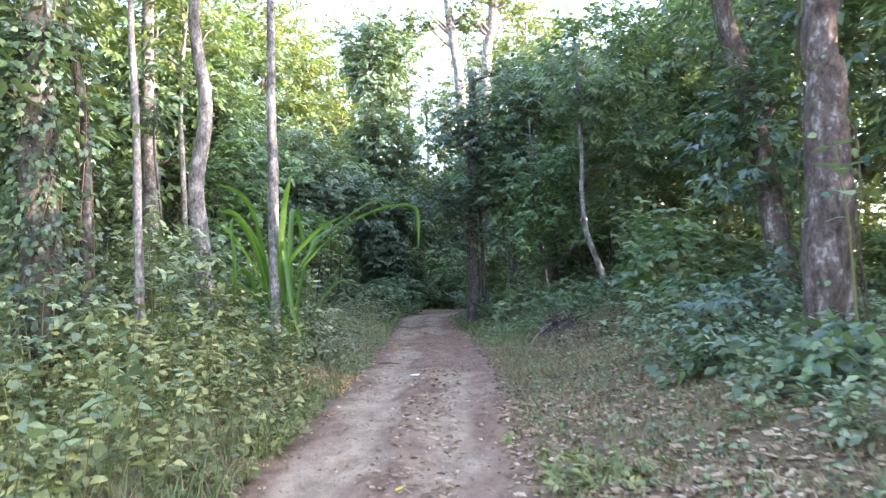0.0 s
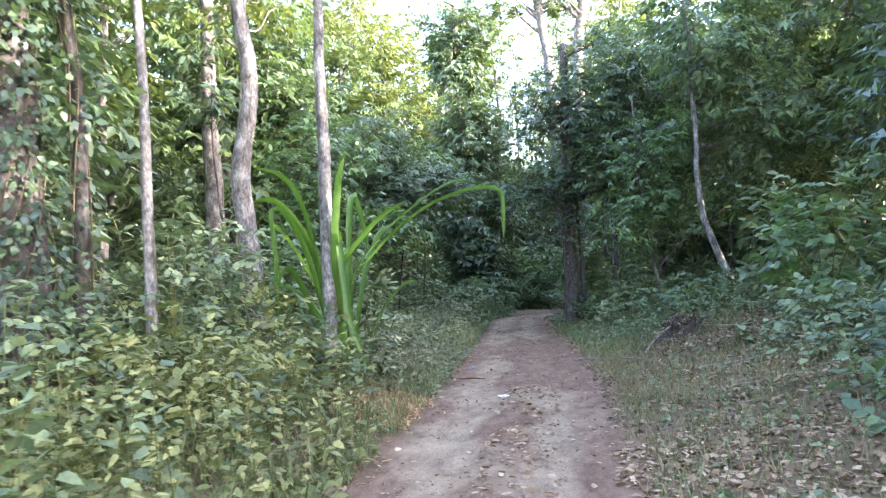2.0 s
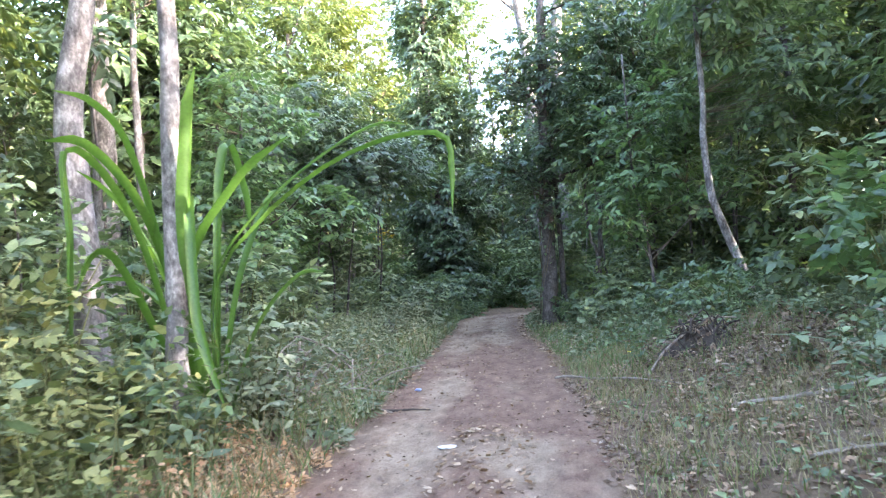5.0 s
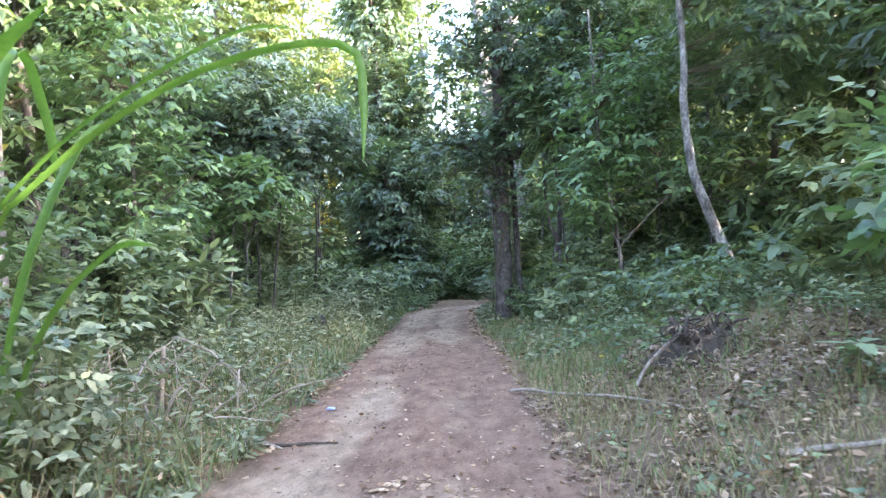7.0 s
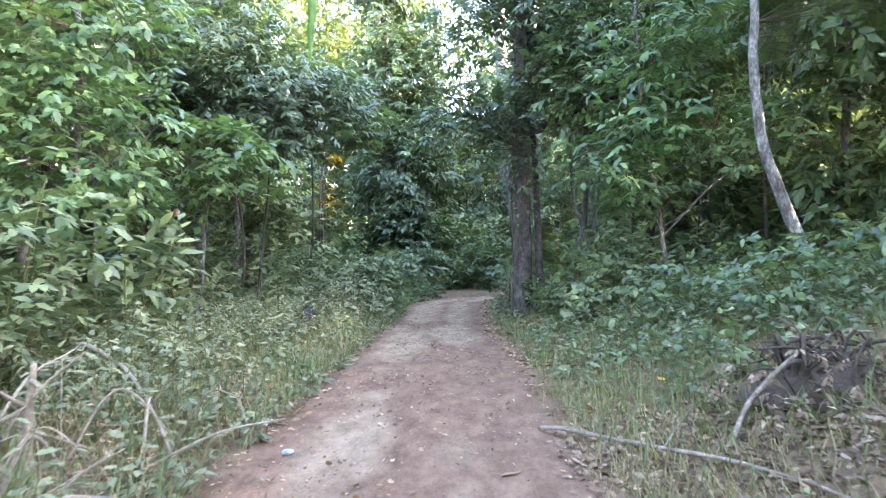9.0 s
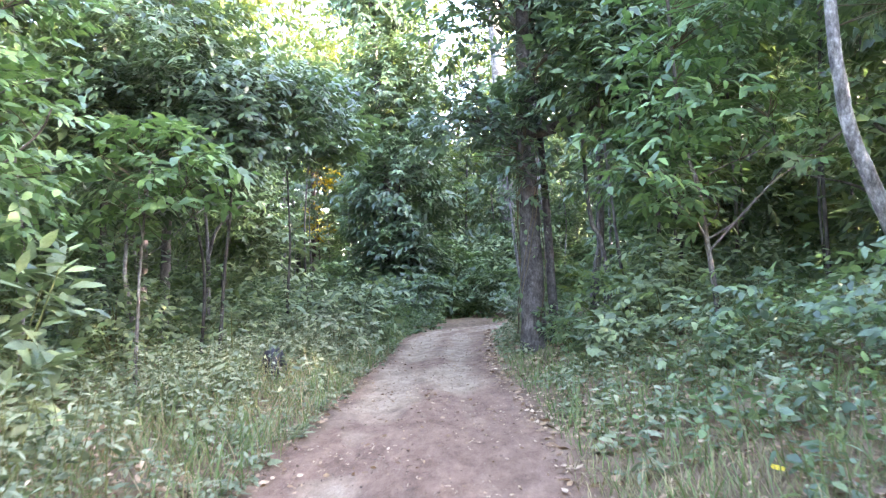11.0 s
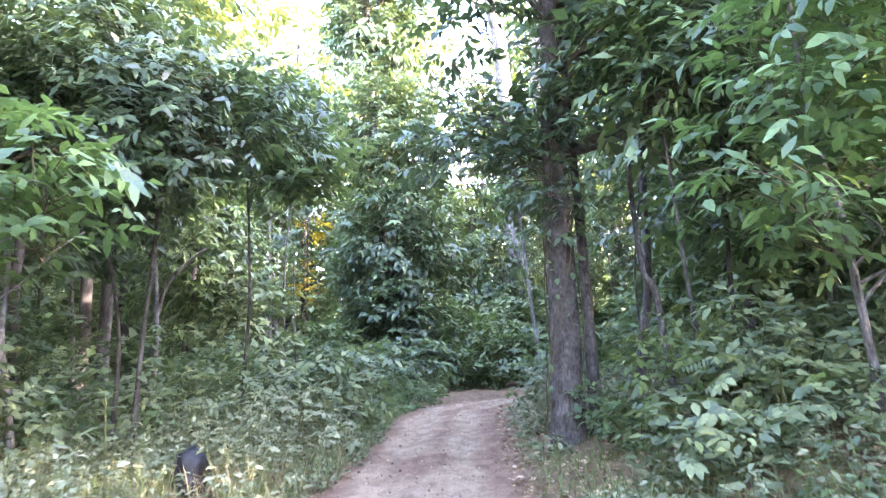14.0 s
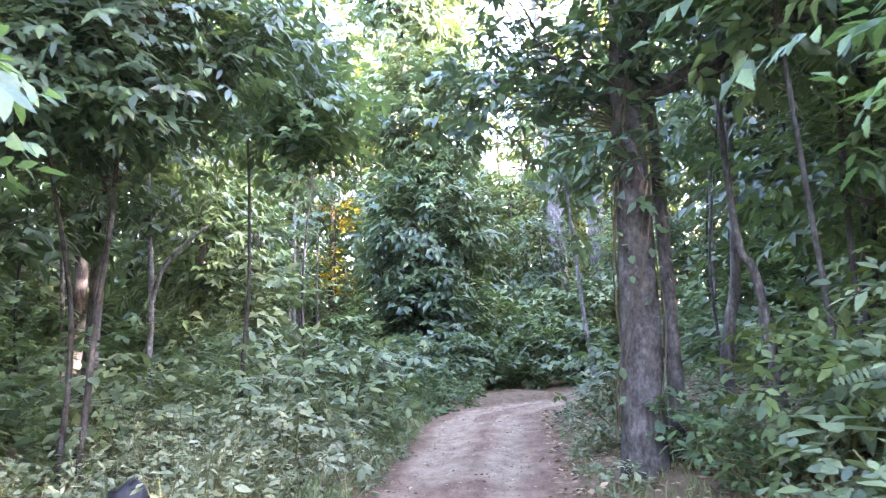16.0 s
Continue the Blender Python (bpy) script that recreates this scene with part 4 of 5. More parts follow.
def strap_plant():
    bx, by = -2.62, 13.15
    z = float(G(bx, by))
    t = thing("strap_leaved_plant", bx, by, z, "tall plant of long bright green arching strap leaves", "plant")
    o = np.array([bx, by, z])
    shapes = [
        ([(0.05, 0, 0), (-2.6, 13.2, 1.5), (-2.25, 13.4, 2.17), (-1.7, 13.7, 2.72), (-1.19, 13.95, 3.06), (-0.85, 14.02, 3.08)], 0.06, 0.3),
        ([(0.1, 0, 0), (-2.56, 13.2, 1.5), (-2.2, 13.4, 2.1), (-1.63, 13.75, 2.64), (-1.0, 14.0, 2.93), (-0.5, 14.12, 2.95), (-0.43, 14.15, 2.6), (-0.44, 14.15, 2.16)], 0.075, -1.15),
        ([(0, -0.1, 0), (-2.68, 12.9, 1.6), (-2.1, 12.5, 2.32), (-1.55, 12.15, 2.64)], 0.12, 0.4),
        ([(0, -0.1, 0), (-2.63, 12.7, 1.9), (-2.54, 12.6, 2.72), (-2.42, 12.5, 3.36)], 0.15, 1.0),
        ([(-0.1, 0, 0), (-2.95, 13.0, 1.5), (-3.08, 12.7, 2.23), (-3.34, 12.4, 2.69), (-3.6, 12.2, 2.75)], 0.13, 0.4),
        ([(-0.1, 0, 0), (-2.95, 12.9, 1.7), (-3.1, 12.6, 2.71), (-3.3, 12.4, 3.07), (-3.7, 12.5, 3.25)], 0.11, 0.3),
        ([(0.0, -0.1, 0), (-2.7, 12.9, 1.6), (-2.65, 12.8, 2.3), (-2.5, 12.5, 1.58), (-2.41, 12.4, 1.12), (-2.18, 12.3, 0.52)], 0.1, 0.5),
        ([(-0.1, -0.1, 0), (-3.0, 12.5, 2.0), (-3.22, 11.95, 2.6), (-3.18, 11.9, 1.9), (-3.21, 11.9, 0.95)], 0.1, 0.5),
        ([(0.0, 0.1, 0), (-2.65, 13.5, 2.2), (-2.63, 13.7, 2.9), (-2.55, 13.85, 2.5), (-2.48, 13.87, 2.1)], 0.11, 0.5),
        ([(-0.1, 0.1, 0), (-3.1, 13.3, 1.5), (-3.5, 13.2, 2.3), (-3.85, 13.1, 2.65)], 0.1, 0.2),
        ([(-0.1, 0.1, 0), (-3.1, 13.5, 1.1), (-3.6, 13.5, 1.6), (-4.0, 13.4, 1.5)], 0.1, 0.1),
        ([(0.1, 0.0, 0), (-2.2, 13.2, 1.1), (-1.85, 13.3, 1.55), (-1.6, 13.35, 1.6)], 0.08, 0.2),
        ([(-0.1, 0.0, 0), (-2.95, 12.8, 1.0), (-3.2, 12.4, 1.8), (-3.35, 12.2, 1.5)], 0.11, 0.3),
        ([(0.0, 0.1, 0), (-2.5, 13.6, 1.5), (-2.3, 13.9, 2.3), (-2.1, 14.0, 2.5)], 0.1, 0.4),
    ]
    for pts, w, tw in shapes:
        rel = [np.array(pts[0])] + [np.array(q) - o for q in pts[1:]]
        part("blade", ribbon(rel, w * 0.9, 20, 0.45, tw), BLADE, t)


strap_plant()

# ---- shrubs of the verges ----
S = [  # name label x y radius height clumps leaf size slim
    ("shrub", "yellow-green leafy weed clump in front of the trunks", -3.35, 11.7, 0.65, 1.3, 80, LEAF_WEED, 0.13, 0.55),
    ("shrub", "leafy green weed clump in front of the trunks", -4.1, 10.9, 0.85, 1.95, 110, LEAF_PALE, 0.13, 0.5),
    ("shrub", "leafy green weed clump in front of the trunks", -3.5, 9.3, 0.75, 1.1, 80, LEAF_WEED, 0.12, 0.55),
    ("shrub", "leafy green weed clump under the vine-wrapped tree", -4.5, 8.6, 0.75, 1.5, 80, LEAF_PALE, 0.12, 0.5),
    ("shrub", "dark leafy clump under the vine-wrapped tree", -5.3, 7.2, 0.8, 1.2, 70, LEAF_MID, 0.13, 0.5),
    ("shrub", "green clump at the foot of the strap-leaved plant", -2.75, 12.3, 0.5, 0.95, 60, LEAF_MID, 0.12, 0.5),
    ("shrub", "green clump beside the strap-leaved plant", -2.35, 13.6, 0.55, 1.0, 60, LEAF_FEATHER, 0.11, 0.5),
    # the fleck of sun on this plant is carried by its leaf colour
    ("shrub", "low sprawling plant on the verge, coloured yellow-green for a sun fleck", 1.1, 5.6, 0.5, 0.12, 34, LEAF_WEED, 0.075, 0.5),
    ("shrub", "pale broad-leaved shrub beneath the young tree", 2.95, 26.3, 0.8, 1.15, 80, LEAF_PALE, 0.17, 0.52),
    ("shrub", "mid-green shrub in the shade of the hanging crown", -5.7, 29.6, 1.0, 1.7, 80, LEAF_MID, 0.17, 0.48),
    ("shrub", "dark shrub in the shade of the hanging crown", -6.8, 28.0, 1.1, 2.1, 90, LEAF_DARK, 0.17, 0.48),
    ("shrub", "mid-green shrub below the forked tree", -5.0, 32.6, 1.0, 1.6, 80, LEAF_MID, 0.17, 0.48),
    ("shrub", "tall mid-green shrub beside the forked tree", -8.4, 31.0, 1.1, 2.6, 100, LEAF_MID, 0.18, 0.48),
    ("shrub", "pale shrub under the young umbrella-crowned tree", -5.4, 25.4, 0.9, 1.3, 70, LEAF_PALE, 0.16, 0.48),
    ("shrub", "low pale broad-leaved shrub near the verge", 1.95, 24.3, 0.6, 0.55, 54, LEAF_PALE, 0.14, 0.52),
    # sun patch painted by the yellower leaf colour
    ("shrub", "shrub coloured yellow-green as if catching the sun", 3.2, 27.6, 0.8, 1.3, 70, LEAF_LIGHT, 0.13, 0.5),
    ("shrub", "low leafy shrub in front of the large trunk", 1.75, 26.7, 0.45, 0.5, 40, LEAF_MID, 0.12, 0.5),
    ("shrub", "broad blue-green leaves in a clump on the bank", 3.3, 6.5, 0.6, 0.32, 40, LEAF_MID, 0.16, 0.58),
    ("shrub", "broad blue-green leaves in a clump on the bank", 3.0, 8.3, 0.55, 0.35, 40, LEAF_MID, 0.15, 0.58),
    ("shrub", "shrub with large pale green oval leaves, some yellow", 5.3, 18.2, 1.25, 2.2, 70, LEAF_PALE, 0.24, 0.62),
    ("shrub", "tall shrub with broad yellow-green leaves on arching stems", 4.6, 15.6, 0.85, 1.9, 44, LEAF_FRESH, 0.22, 0.62),
    ("shrub", "leafy shrub by the thick trunk with broad pale leaves", 5.0, 7.0, 0.6, 1.2, 34, LEAF_PALE, 0.18, 0.6),
    ("shrub", "low shrub of broad dark leaves on the bank", 3.8, 9.8, 0.8, 0.7, 60, LEAF_DARK, 0.13, 0.55),
    ("shrub", "low shrub of broad dark leaves on the bank", 4.8, 11.2, 1.0, 0.9, 80, LEAF_DARK, 0.14, 0.55),
    ("shrub", "grey-green low shrub on the bank", 4.0, 12.8, 0.8, 0.6, 60, LEAF_PALE, 0.12, 0.55),
    ("shrub", "rounded pale-leaved shrub beside the track", -2.9, 31.6, 1.0, 1.35, 120, LEAF_PALE, 0.19, 0.48),
    ("shrub", "pale-leaved shrub merging into the verge", -3.9, 30.6, 1.1, 1.45, 90, LEAF_PALE, 0.18, 0.48),
    ("shrub", "pale green shrub among weeds", -4.7, 28.8, 1.1, 1.2, 80, LEAF_PALE, 0.17, 0.5),
    ("shrub", "soft green shrub at the track's edge", -2.6, 28.0, 0.8, 0.8, 70, LEAF_FEATHER, 0.13, 0.45),
    ("shrub", "big-leaved shrub with a rosette of pale leaves on top", -3.9, 20.0, 0.6, 1.75, 30, LEAF_PALE, 0.28, 0.42),
    ("shrub", "leafy shrub with large drooping leaves", -4.3, 18.2, 1.0, 2.2, 120, LEAF_PALE, 0.16, 0.5),
    ("shrub", "leafy shrub with large drooping leaves", -5.4, 17.0, 1.2, 2.6, 130, LEAF_MID, 0.17, 0.5),
    ("shrub", "green shrub behind the strap-leaved plant", -4.6, 15.6, 1.0, 1.9, 64, LEAF_MID, 0.18, 0.5),
    ("shrub", "green shrub at the foot of the bent trunk", -4.2, 12.6, 0.9, 2.2, 90, LEAF_PALE, 0.15, 0.5),
    ("shrub", "tangled shrub beneath the vine-wrapped tree", -5.4, 11.0, 1.0, 2.0, 70, LEAF_WEED, 0.13, 0.5),
    ("shrub", "tangled shrub beneath the vine-wrapped tree", -6.2, 8.6, 1.0, 2.2, 70, LEAF_PALE, 0.14, 0.5),
    ("shrub", "tangled green shrub by slim trunks", -4.9, 12.4, 1.1, 2.6, 80, LEAF_PALE, 0.14, 0.5),
    ("shrub", "green shrub on the bank below the trees", 3.7, 19.8, 0.9, 0.65, 80, LEAF_MID, 0.115, 0.5),
    ("shrub", "green shrub on the bank below the trees", 3.1, 21.8, 0.9, 0.6, 80, LEAF_MID, 0.115, 0.5),
    ("shrub", "dark green shrub on the bank", 5.2, 20.8, 1.0, 1.0, 60, LEAF_MID, 0.18, 0.5),
    # yellower leaves here take the place of sunlight between the trunks
    ("shrub", "shrub under the young tree, coloured yellow-green for a sun patch", 2.3, 26.4, 0.7, 1.0, 50, LEAF_LIGHT, 0.14, 0.5),
    ("shrub", "broad-leaved shrub on the verge", 2.7, 24.6, 0.6, 0.6, 50, LEAF_PALE, 0.14, 0.55),
    ("shrub", "broad-leaved shrub on the verge", 3.4, 26.0, 0.8, 0.75, 60, LEAF_PALE, 0.14, 0.55),
    ("shrub", "small leafy shrub at the foot of the large trunk", 1.7, 28.0, 0.5, 0.7, 40, LEAF_MID, 0.13, 0.5),
    ("shrub", "small leafy shrub beyond the large trunk", 1.3, 31.0, 0.7, 0.8, 50, LEAF_FEATHER, 0.13, 0.5),
    ("shrub", "green shrub by the bend", 1.6, 35.0, 0.9, 1.1, 60, LEAF_MID, 0.17, 0.5),
    ("shrub", "green shrub by the bend", -2.9, 38.5, 1.0, 1.5, 70, LEAF_MID, 0.18, 0.5),
    ("shrub", "dark shrub at the bend", -2.6, 42.5, 1.0, 1.7, 70, LEAF_DARK, 0.2, 0.5),
    ("shrub", "bright green shrub in the light beyond the bend", 1.2, 53.5, 1.4, 3.2, 90, LEAF_MID, 0.26, 0.45),
    ("shrub", "bright green shrub in the light beyond the bend", 3.2, 58.0, 1.6, 4.2, 100, LEAF_LIGHT, 0.3, 0.45),
]
for i, (nm, lb, x, y, rx, rz, n, leaf, size, slim) in enumerate(S):
    make_bush(nm, lb, x, y, rx, rz, n, leaf, 120 + i, size, slim, 14)


# ---- low growth: weeds, grass, leaf litter ----


def weeds(name, label, xr, yr, density, tall, leaf, size, pairs, seed, keep, slim=0.55, clump=0.5):
    """Stemmed weeds: each stem carries pairs of leaves up to a tuft at its top."""
    g = np.random.default_rng(seed)
    n = int((xr[1] - xr[0]) * (yr[1] - yr[0]) * density)
    x, y = g.uniform(*xr, n), g.uniform(*yr, n)
    ok = keep(x, y) & (wavy(x, y, 1.7, seed) + g.normal(size=n) * 0.35 > -clump)
    x, y = x[ok], y[ok]
    n = len(x)
    h = g.uniform(*tall, n) * (0.8 + 0.35 * wavy(x, y, 0.9, seed + 3))
    edge = np.clip((np.abs(x - path_centre(y)) - path_half(y)) / 0.7, 0.3, 1)
    h = h * edge
    base = np.stack([x, y, G(x, y) - 0.02], 1)
    lean = g.normal(size=(n, 2)) * 0.22
    tip = base + np.stack([lean[:, 0] * h, lean[:, 1] * h, h], 1)
    m = pairs * 2
    k = np.tile(np.linspace(0.18, 1.0, m), n)
    b, t = np.repeat(base, m, 0), np.repeat(tip, m, 0)
    hh = np.repeat(h, m)
    pos = b + (t - b) * k[:, None]
    a = g.uniform(0, 6.28, n * m)
    way = np.stack([np.cos(a), np.sin(a), g.normal(0.15, 0.35, n * m)], 1)
    up = np.array([0, 0, 1.0]) + g.normal(size=(n * m, 3)) * 0.4
    ln = size * g.uniform(0.55, 1.3, n * m) * (1.15 - 0.45 * k)
    pos = pos + way * (0.25 * ln)[:, None]
    lv = leaves(pos, way, up, ln, ln * slim * g.uniform(0.6, 1.25, n * m), 0.15, g.uniform(0.0, 0.5, (n * m, 1)))
    s = 0.004 + 0.003 * g.random(n)
    off = np.array([[1, 0, 0], [-0.5, 0.87, 0], [-0.5, -0.87, 0]])
    sv = np.concatenate([base[:, None, :] + off[None] * s[:, None, None], tip[:, None, :] + off[None] * s[:, None, None] * 0.4], 1).reshape(-1, 3)
    sf = np.array([[0, 1, 4], [0, 4, 3], [1, 2, 5], [1, 5, 4], [2, 0, 3], [2, 3, 5]])
    sf = (np.arange(n)[:, None, None] * 6 + sf).reshape(-1, 3)
    ob = part(name, raw_mesh(name, *lv), leaf, None, label, "stuff")
    tagged(ob, category="weeds")
    part("stemwork", raw_mesh("stemwork", sv, sf), STEM, ob, "", "stuff")


def grass(name, label, xr, yr, density, tall, mat, seed, keep, wide=0.006):
    g = np.random.default_rng(seed)
    n = int((xr[1] - xr[0]) * (yr[1] - yr[0]) * density)
    x, y = g.uniform(*xr, n), g.uniform(*yr, n)
    ok = keep(x, y) & (wavy(x, y, 2.3, seed) + g.normal(size=n) * 0.5 > -0.3)
    x, y = x[ok], y[ok]
    n = len(x)
    h = g.uniform(*tall, n)
    pos = np.stack([x, y, G(x, y) - 0.01], 1)
    a = g.uniform(0, 6.28, n)
    lean = g.uniform(0.1, 0.75, n)
    way = np.stack([np.cos(a) * lean, np.sin(a) * lean, np.ones(n)], 1)
    up = np.stack([-np.cos(a), -np.sin(a), lean], 1)
    ob = part(name, raw_mesh(name, *leaves(pos, way, up, h, wide * g.uniform(0.7, 1.6, n), 0.2, -0.0 + 0.25, True)), mat, None, label, "stuff")
    tagged(ob, category="grass")


def litter(name, label, xr, yr, density, size, mat, seed, keep, category="leaves"):
    g = np.random.default_rng(seed)
    n = int((xr[1] - xr[0]) * (yr[1] - yr[0]) * density)
    x, y = g.uniform(*xr, n), g.uniform(*yr, n)
    ok = keep(x, y) & (wavy(x, y, 1.9, seed) + g.normal(size=n) * 0.45 > -0.2)
    x, y = x[ok], y[ok]
    n = len(x)
    a = g.uniform(0, 6.28, n)
    way = np.stack([np.cos(a), np.sin(a), g.normal(0, 0.18, n)], 1)
    up = np.array([0, 0, 1.0]) + g.normal(size=(n, 3)) * 0.4
    ln = size * g.uniform(0.5, 1.4, n)
    pos = np.stack([x, y, G(x, y) + 0.008 + g.uniform(0, 0.012, n)], 1)
    ob = part(name, raw_mesh(name, *leaves(pos, way, up, ln, ln * g.uniform(0.35, 0.6, n), g.uniform(0.1, 0.4), -0.08)), mat, None, label, "stuff")
    tagged(ob, category=category)


def side(x, y):
    return (x - path_centre(y)) / path_half(y)


weeds("weeds", "waist-high yellow-green broadleaf weeds along the track", (-6.5, -1.3), (2.2, 12.5), 22, (0.5, 1.2), LEAF_WEED, 0.118, 11, 31, lambda x, y: (side(x, y) < -1.05) & ~((x > -2.25) & (y > 10.6)))
weeds("weeds", "pale broad-leaved weeds among taller growth", (-6.5, -1.6), (3.0, 16.0), 6, (0.7, 1.4), LEAF_PALE, 0.18, 7, 32, lambda x, y: (side(x, y) < -1.5) & ~((x > -3.9) & (y > 14.2)))
weeds("weeds", "soft grey-green feathery weeds on the verge", (-5.0, -1.3), (12.0, 31.0), 22, (0.5, 1.1), LEAF_FEATHER, 0.12, 10, 33, lambda x, y: (side(x, y) < -1.0) & (~((x > -2.2) & (y < 13.0))) & (~((x < -2.0) & (y > 14.4) & (y < 16.2))) & (~((np.abs(x + 3.1 - (25.6 - y) * 0.43) < 0.24) & (y > 24.2) & (y < 25.75))), slim=0.38)
weeds("weeds", "green weeds under the trees", (-11.0, -4.2), (8.0, 48.0), 4, (0.5, 1.3), LEAF_MID, 0.2, 7, 34, lambda x, y: side(x, y) < -2.2)
weeds("weeds", "low blue-green broadleaf undergrowth on the bank", (1.6, 9.0), (5.0, 18.0), 15, (0.22, 0.55), LEAF_PALE, 0.115, 7, 35, lambda x, y: ((side(x, y) > 2.6) | ((side(x, y) > 1.7) & (y > 16))) & ~((x > 1.8) & (x < 3.9) & (y > 14.6) & (y < 17.5)), slim=0.55, clump=0.35)
weeds("weeds", "mixed dark green undergrowth on the bank", (1.3, 8.0), (18.0, 25.0), 12, (0.2, 0.6), LEAF_MID, 0.12, 7, 67, lambda x, y: side(x, y) > 1.5, slim=0.45, clump=0.2)
weeds("weeds", "scattered tall pale-leaved plants on the bank", (1.5, 7.0), (17.5, 25.0), 1.4, (0.4, 0.8), LEAF_PALE, 0.16, 6, 68, lambda x, y: side(x, y) > 1.7, slim=0.55, clump=0.1)
grass("grass", "tall grass tufts at the foot of the bank", (0.6, 4.0), (16.0, 27.0), 150, (0.12, 0.42), GRASS_GREEN, 69, lambda x, y: side(x, y) > 1.05, 0.007)
weeds("weeds", "dark broadleaf undergrowth on the bank", (2.2, 9.0), (4.0, 30.0), 9, (0.25, 0.6), LEAF_FEATHER, 0.11, 6, 36, lambda x, y: (side(x, y) > 2.6) & ~((x > 1.8) & (x < 3.9) & (y > 14.6) & (y < 17.5)), slim=0.55)
weeds("weeds", "mixed green weeds beside the track under the trees", (0.2, 5.0), (19.0, 46.0), 11, (0.2, 0.6), LEAF_FEATHER, 0.13, 8, 37, lambda x, y: (side(x, y) > 1.15) & ~((x < 1.6) & (y > 24.8) & (y < 27.6)), slim=0.42)
weeds("weeds", "mixed green weeds on the verge by the bend", (-5.5, -1.3), (30.0, 50.0), 16, (0.3, 0.9), LEAF_MID, 0.15, 8, 38, lambda x, y: side(x, y) < -1.1)
weeds("weeds", "green undergrowth in the wood", (4.0, 16.0), (24.0, 56.0), 4, (0.4, 1.0), LEAF_MID, 0.22, 7, 39, lambda x, y: side(x, y) > 2.4)
weeds("weeds", "sparse green undergrowth deep in the wood", (-17.0, -6.3), (1.0, 44.0), 2.4, (0.5, 1.2), LEAF_MID, 0.26, 6, 61, lambda x, y: side(x, y) < -3.5)
weeds("weeds", "green weeds beside the track", (-8.0, 9.0), (-9.0, 2.6), 5.0, (0.3, 0.9), LEAF_WEED, 0.2, 6, 62, lambda x, y: np.abs(side(x, y)) > 1.4)
grass("grass", "short dry grass on the open verge", (0.5, 4.2), (3.0, 20.0), 360, (0.04, 0.17), GRASS_DRY, 41, lambda x, y: (side(x, y) > 0.92) & (side(x, y) < 3.0))
grass("grass", "dense dry grass on the verge below the roots", (0.8, 4.2), (11.0, 19.0), 300, (0.06, 0.24), GRASS_DRY, 73, lambda x, y: side(x, y) > 1.05)
grass("grass", "green grass tufts on the open verge", (0.4, 3.4), (3.0, 34.0), 190, (0.05, 0.22), GRASS_GREEN, 42, lambda x, y: (side(x, y) > 1.0) & (side(x, y) < 2.8))
grass("grass", "grass among the weeds along the weedy edge", (-4.0, -1.0), (3.0, 36.0), 220, (0.1, 0.55), GRASS_GREEN, 43, lambda x, y: (side(x, y) < -1.0) & (~((np.abs(x + 3.1 - (25.6 - y) * 0.43) < 0.24) & (y > 24.2) & (y < 25.75))), 0.008)
grass("grass", "dry grass stems along the weedy edge", (-3.2, -1.0), (4.0, 30.0), 110, (0.15, 0.6), GRASS_DRY, 44, lambda x, y: (side(x, y) < -1.0), 0.006)
weeds("weeds", "small green seedlings among the fallen leaves", (0.7, 4.4), (3.2, 15.0), 15, (0.05, 0.2), LEAF_PALE, 0.085, 3, 63, lambda x, y: side(x, y) > 1.15, clump=0.2)
weeds("weeds", "bigger broad-leaved plants along the foot of the bank", (2.3, 5.5), (4.5, 15.0), 5, (0.25, 0.6), LEAF_PALE, 0.17, 5, 64, lambda x, y: side(x, y) > 2.4, slim=0.6, clump=0.1)
litter("leaf_litter", "brown dry leaves lying on the open verge", (0.4, 4.5), (3.0, 9.5), 540, 0.08, LEAF_DRY, 51, lambda x, y: side(x, y) > 0.8)
litter("leaf_litter", "small brown leaves and bits among dry grass", (0.4, 4.5), (9.0, 17.5), 480, 0.06, LEAF_BROWN, 70, lambda x, y: side(x, y) > 0.85)
litter("leaf_litter", "pale dry leaves strewn thinly on the verge", (0.4, 4.5), (9.0, 18.5), 90, 0.075, LEAF_DRY, 71, lambda x, y: side(x, y) > 0.9)
litter("leaf_litter", "brown dry leaves along the middle of the track", (-0.75, 0.5), (3.0, 14.0), 190, 0.065, LEAF_DRY, 52, lambda x, y: np.abs(side(x, y) - 0.1) < 0.32)
litter("leaf_litter", "scattered dry leaves on the track", (-2.0, 1.6), (3.0, 44.0), 70, 0.045, LEAF_DRY, 53, lambda x, y: np.abs(side(x, y)) < 1.1)
litter("leaf_litter", "dark crumbs of bark and leaf on the track", (-2.0, 1.6), (3.0, 30.0), 130, 0.026, LEAF_BROWN, 72, lambda x, y: np.abs(side(x, y)) < 1.1)
litter("leaf_litter", "dry leaves under the weeds", (-3.0, -1.2), (3.0, 30.0), 90, 0.075, LEAF_DRY, 54, lambda x, y: side(x, y) < -0.9)
litter("leaf_litter", "dry leaves on the bank under the trees", (0.2, 5.0), (19.0, 38.0), 210, 0.085, LEAF_DRY, 55, lambda x, y: side(x, y) > 0.85)
weeds("dry_weeds", "patch of withered rust-orange weeds at the track's edge", (-2.3, -1.35), (10.8, 12.9), 90, (0.15, 0.45), LEAF_RUST, 0.075, 7, 56, lambda x, y: side(x, y) < -1.0, clump=2)

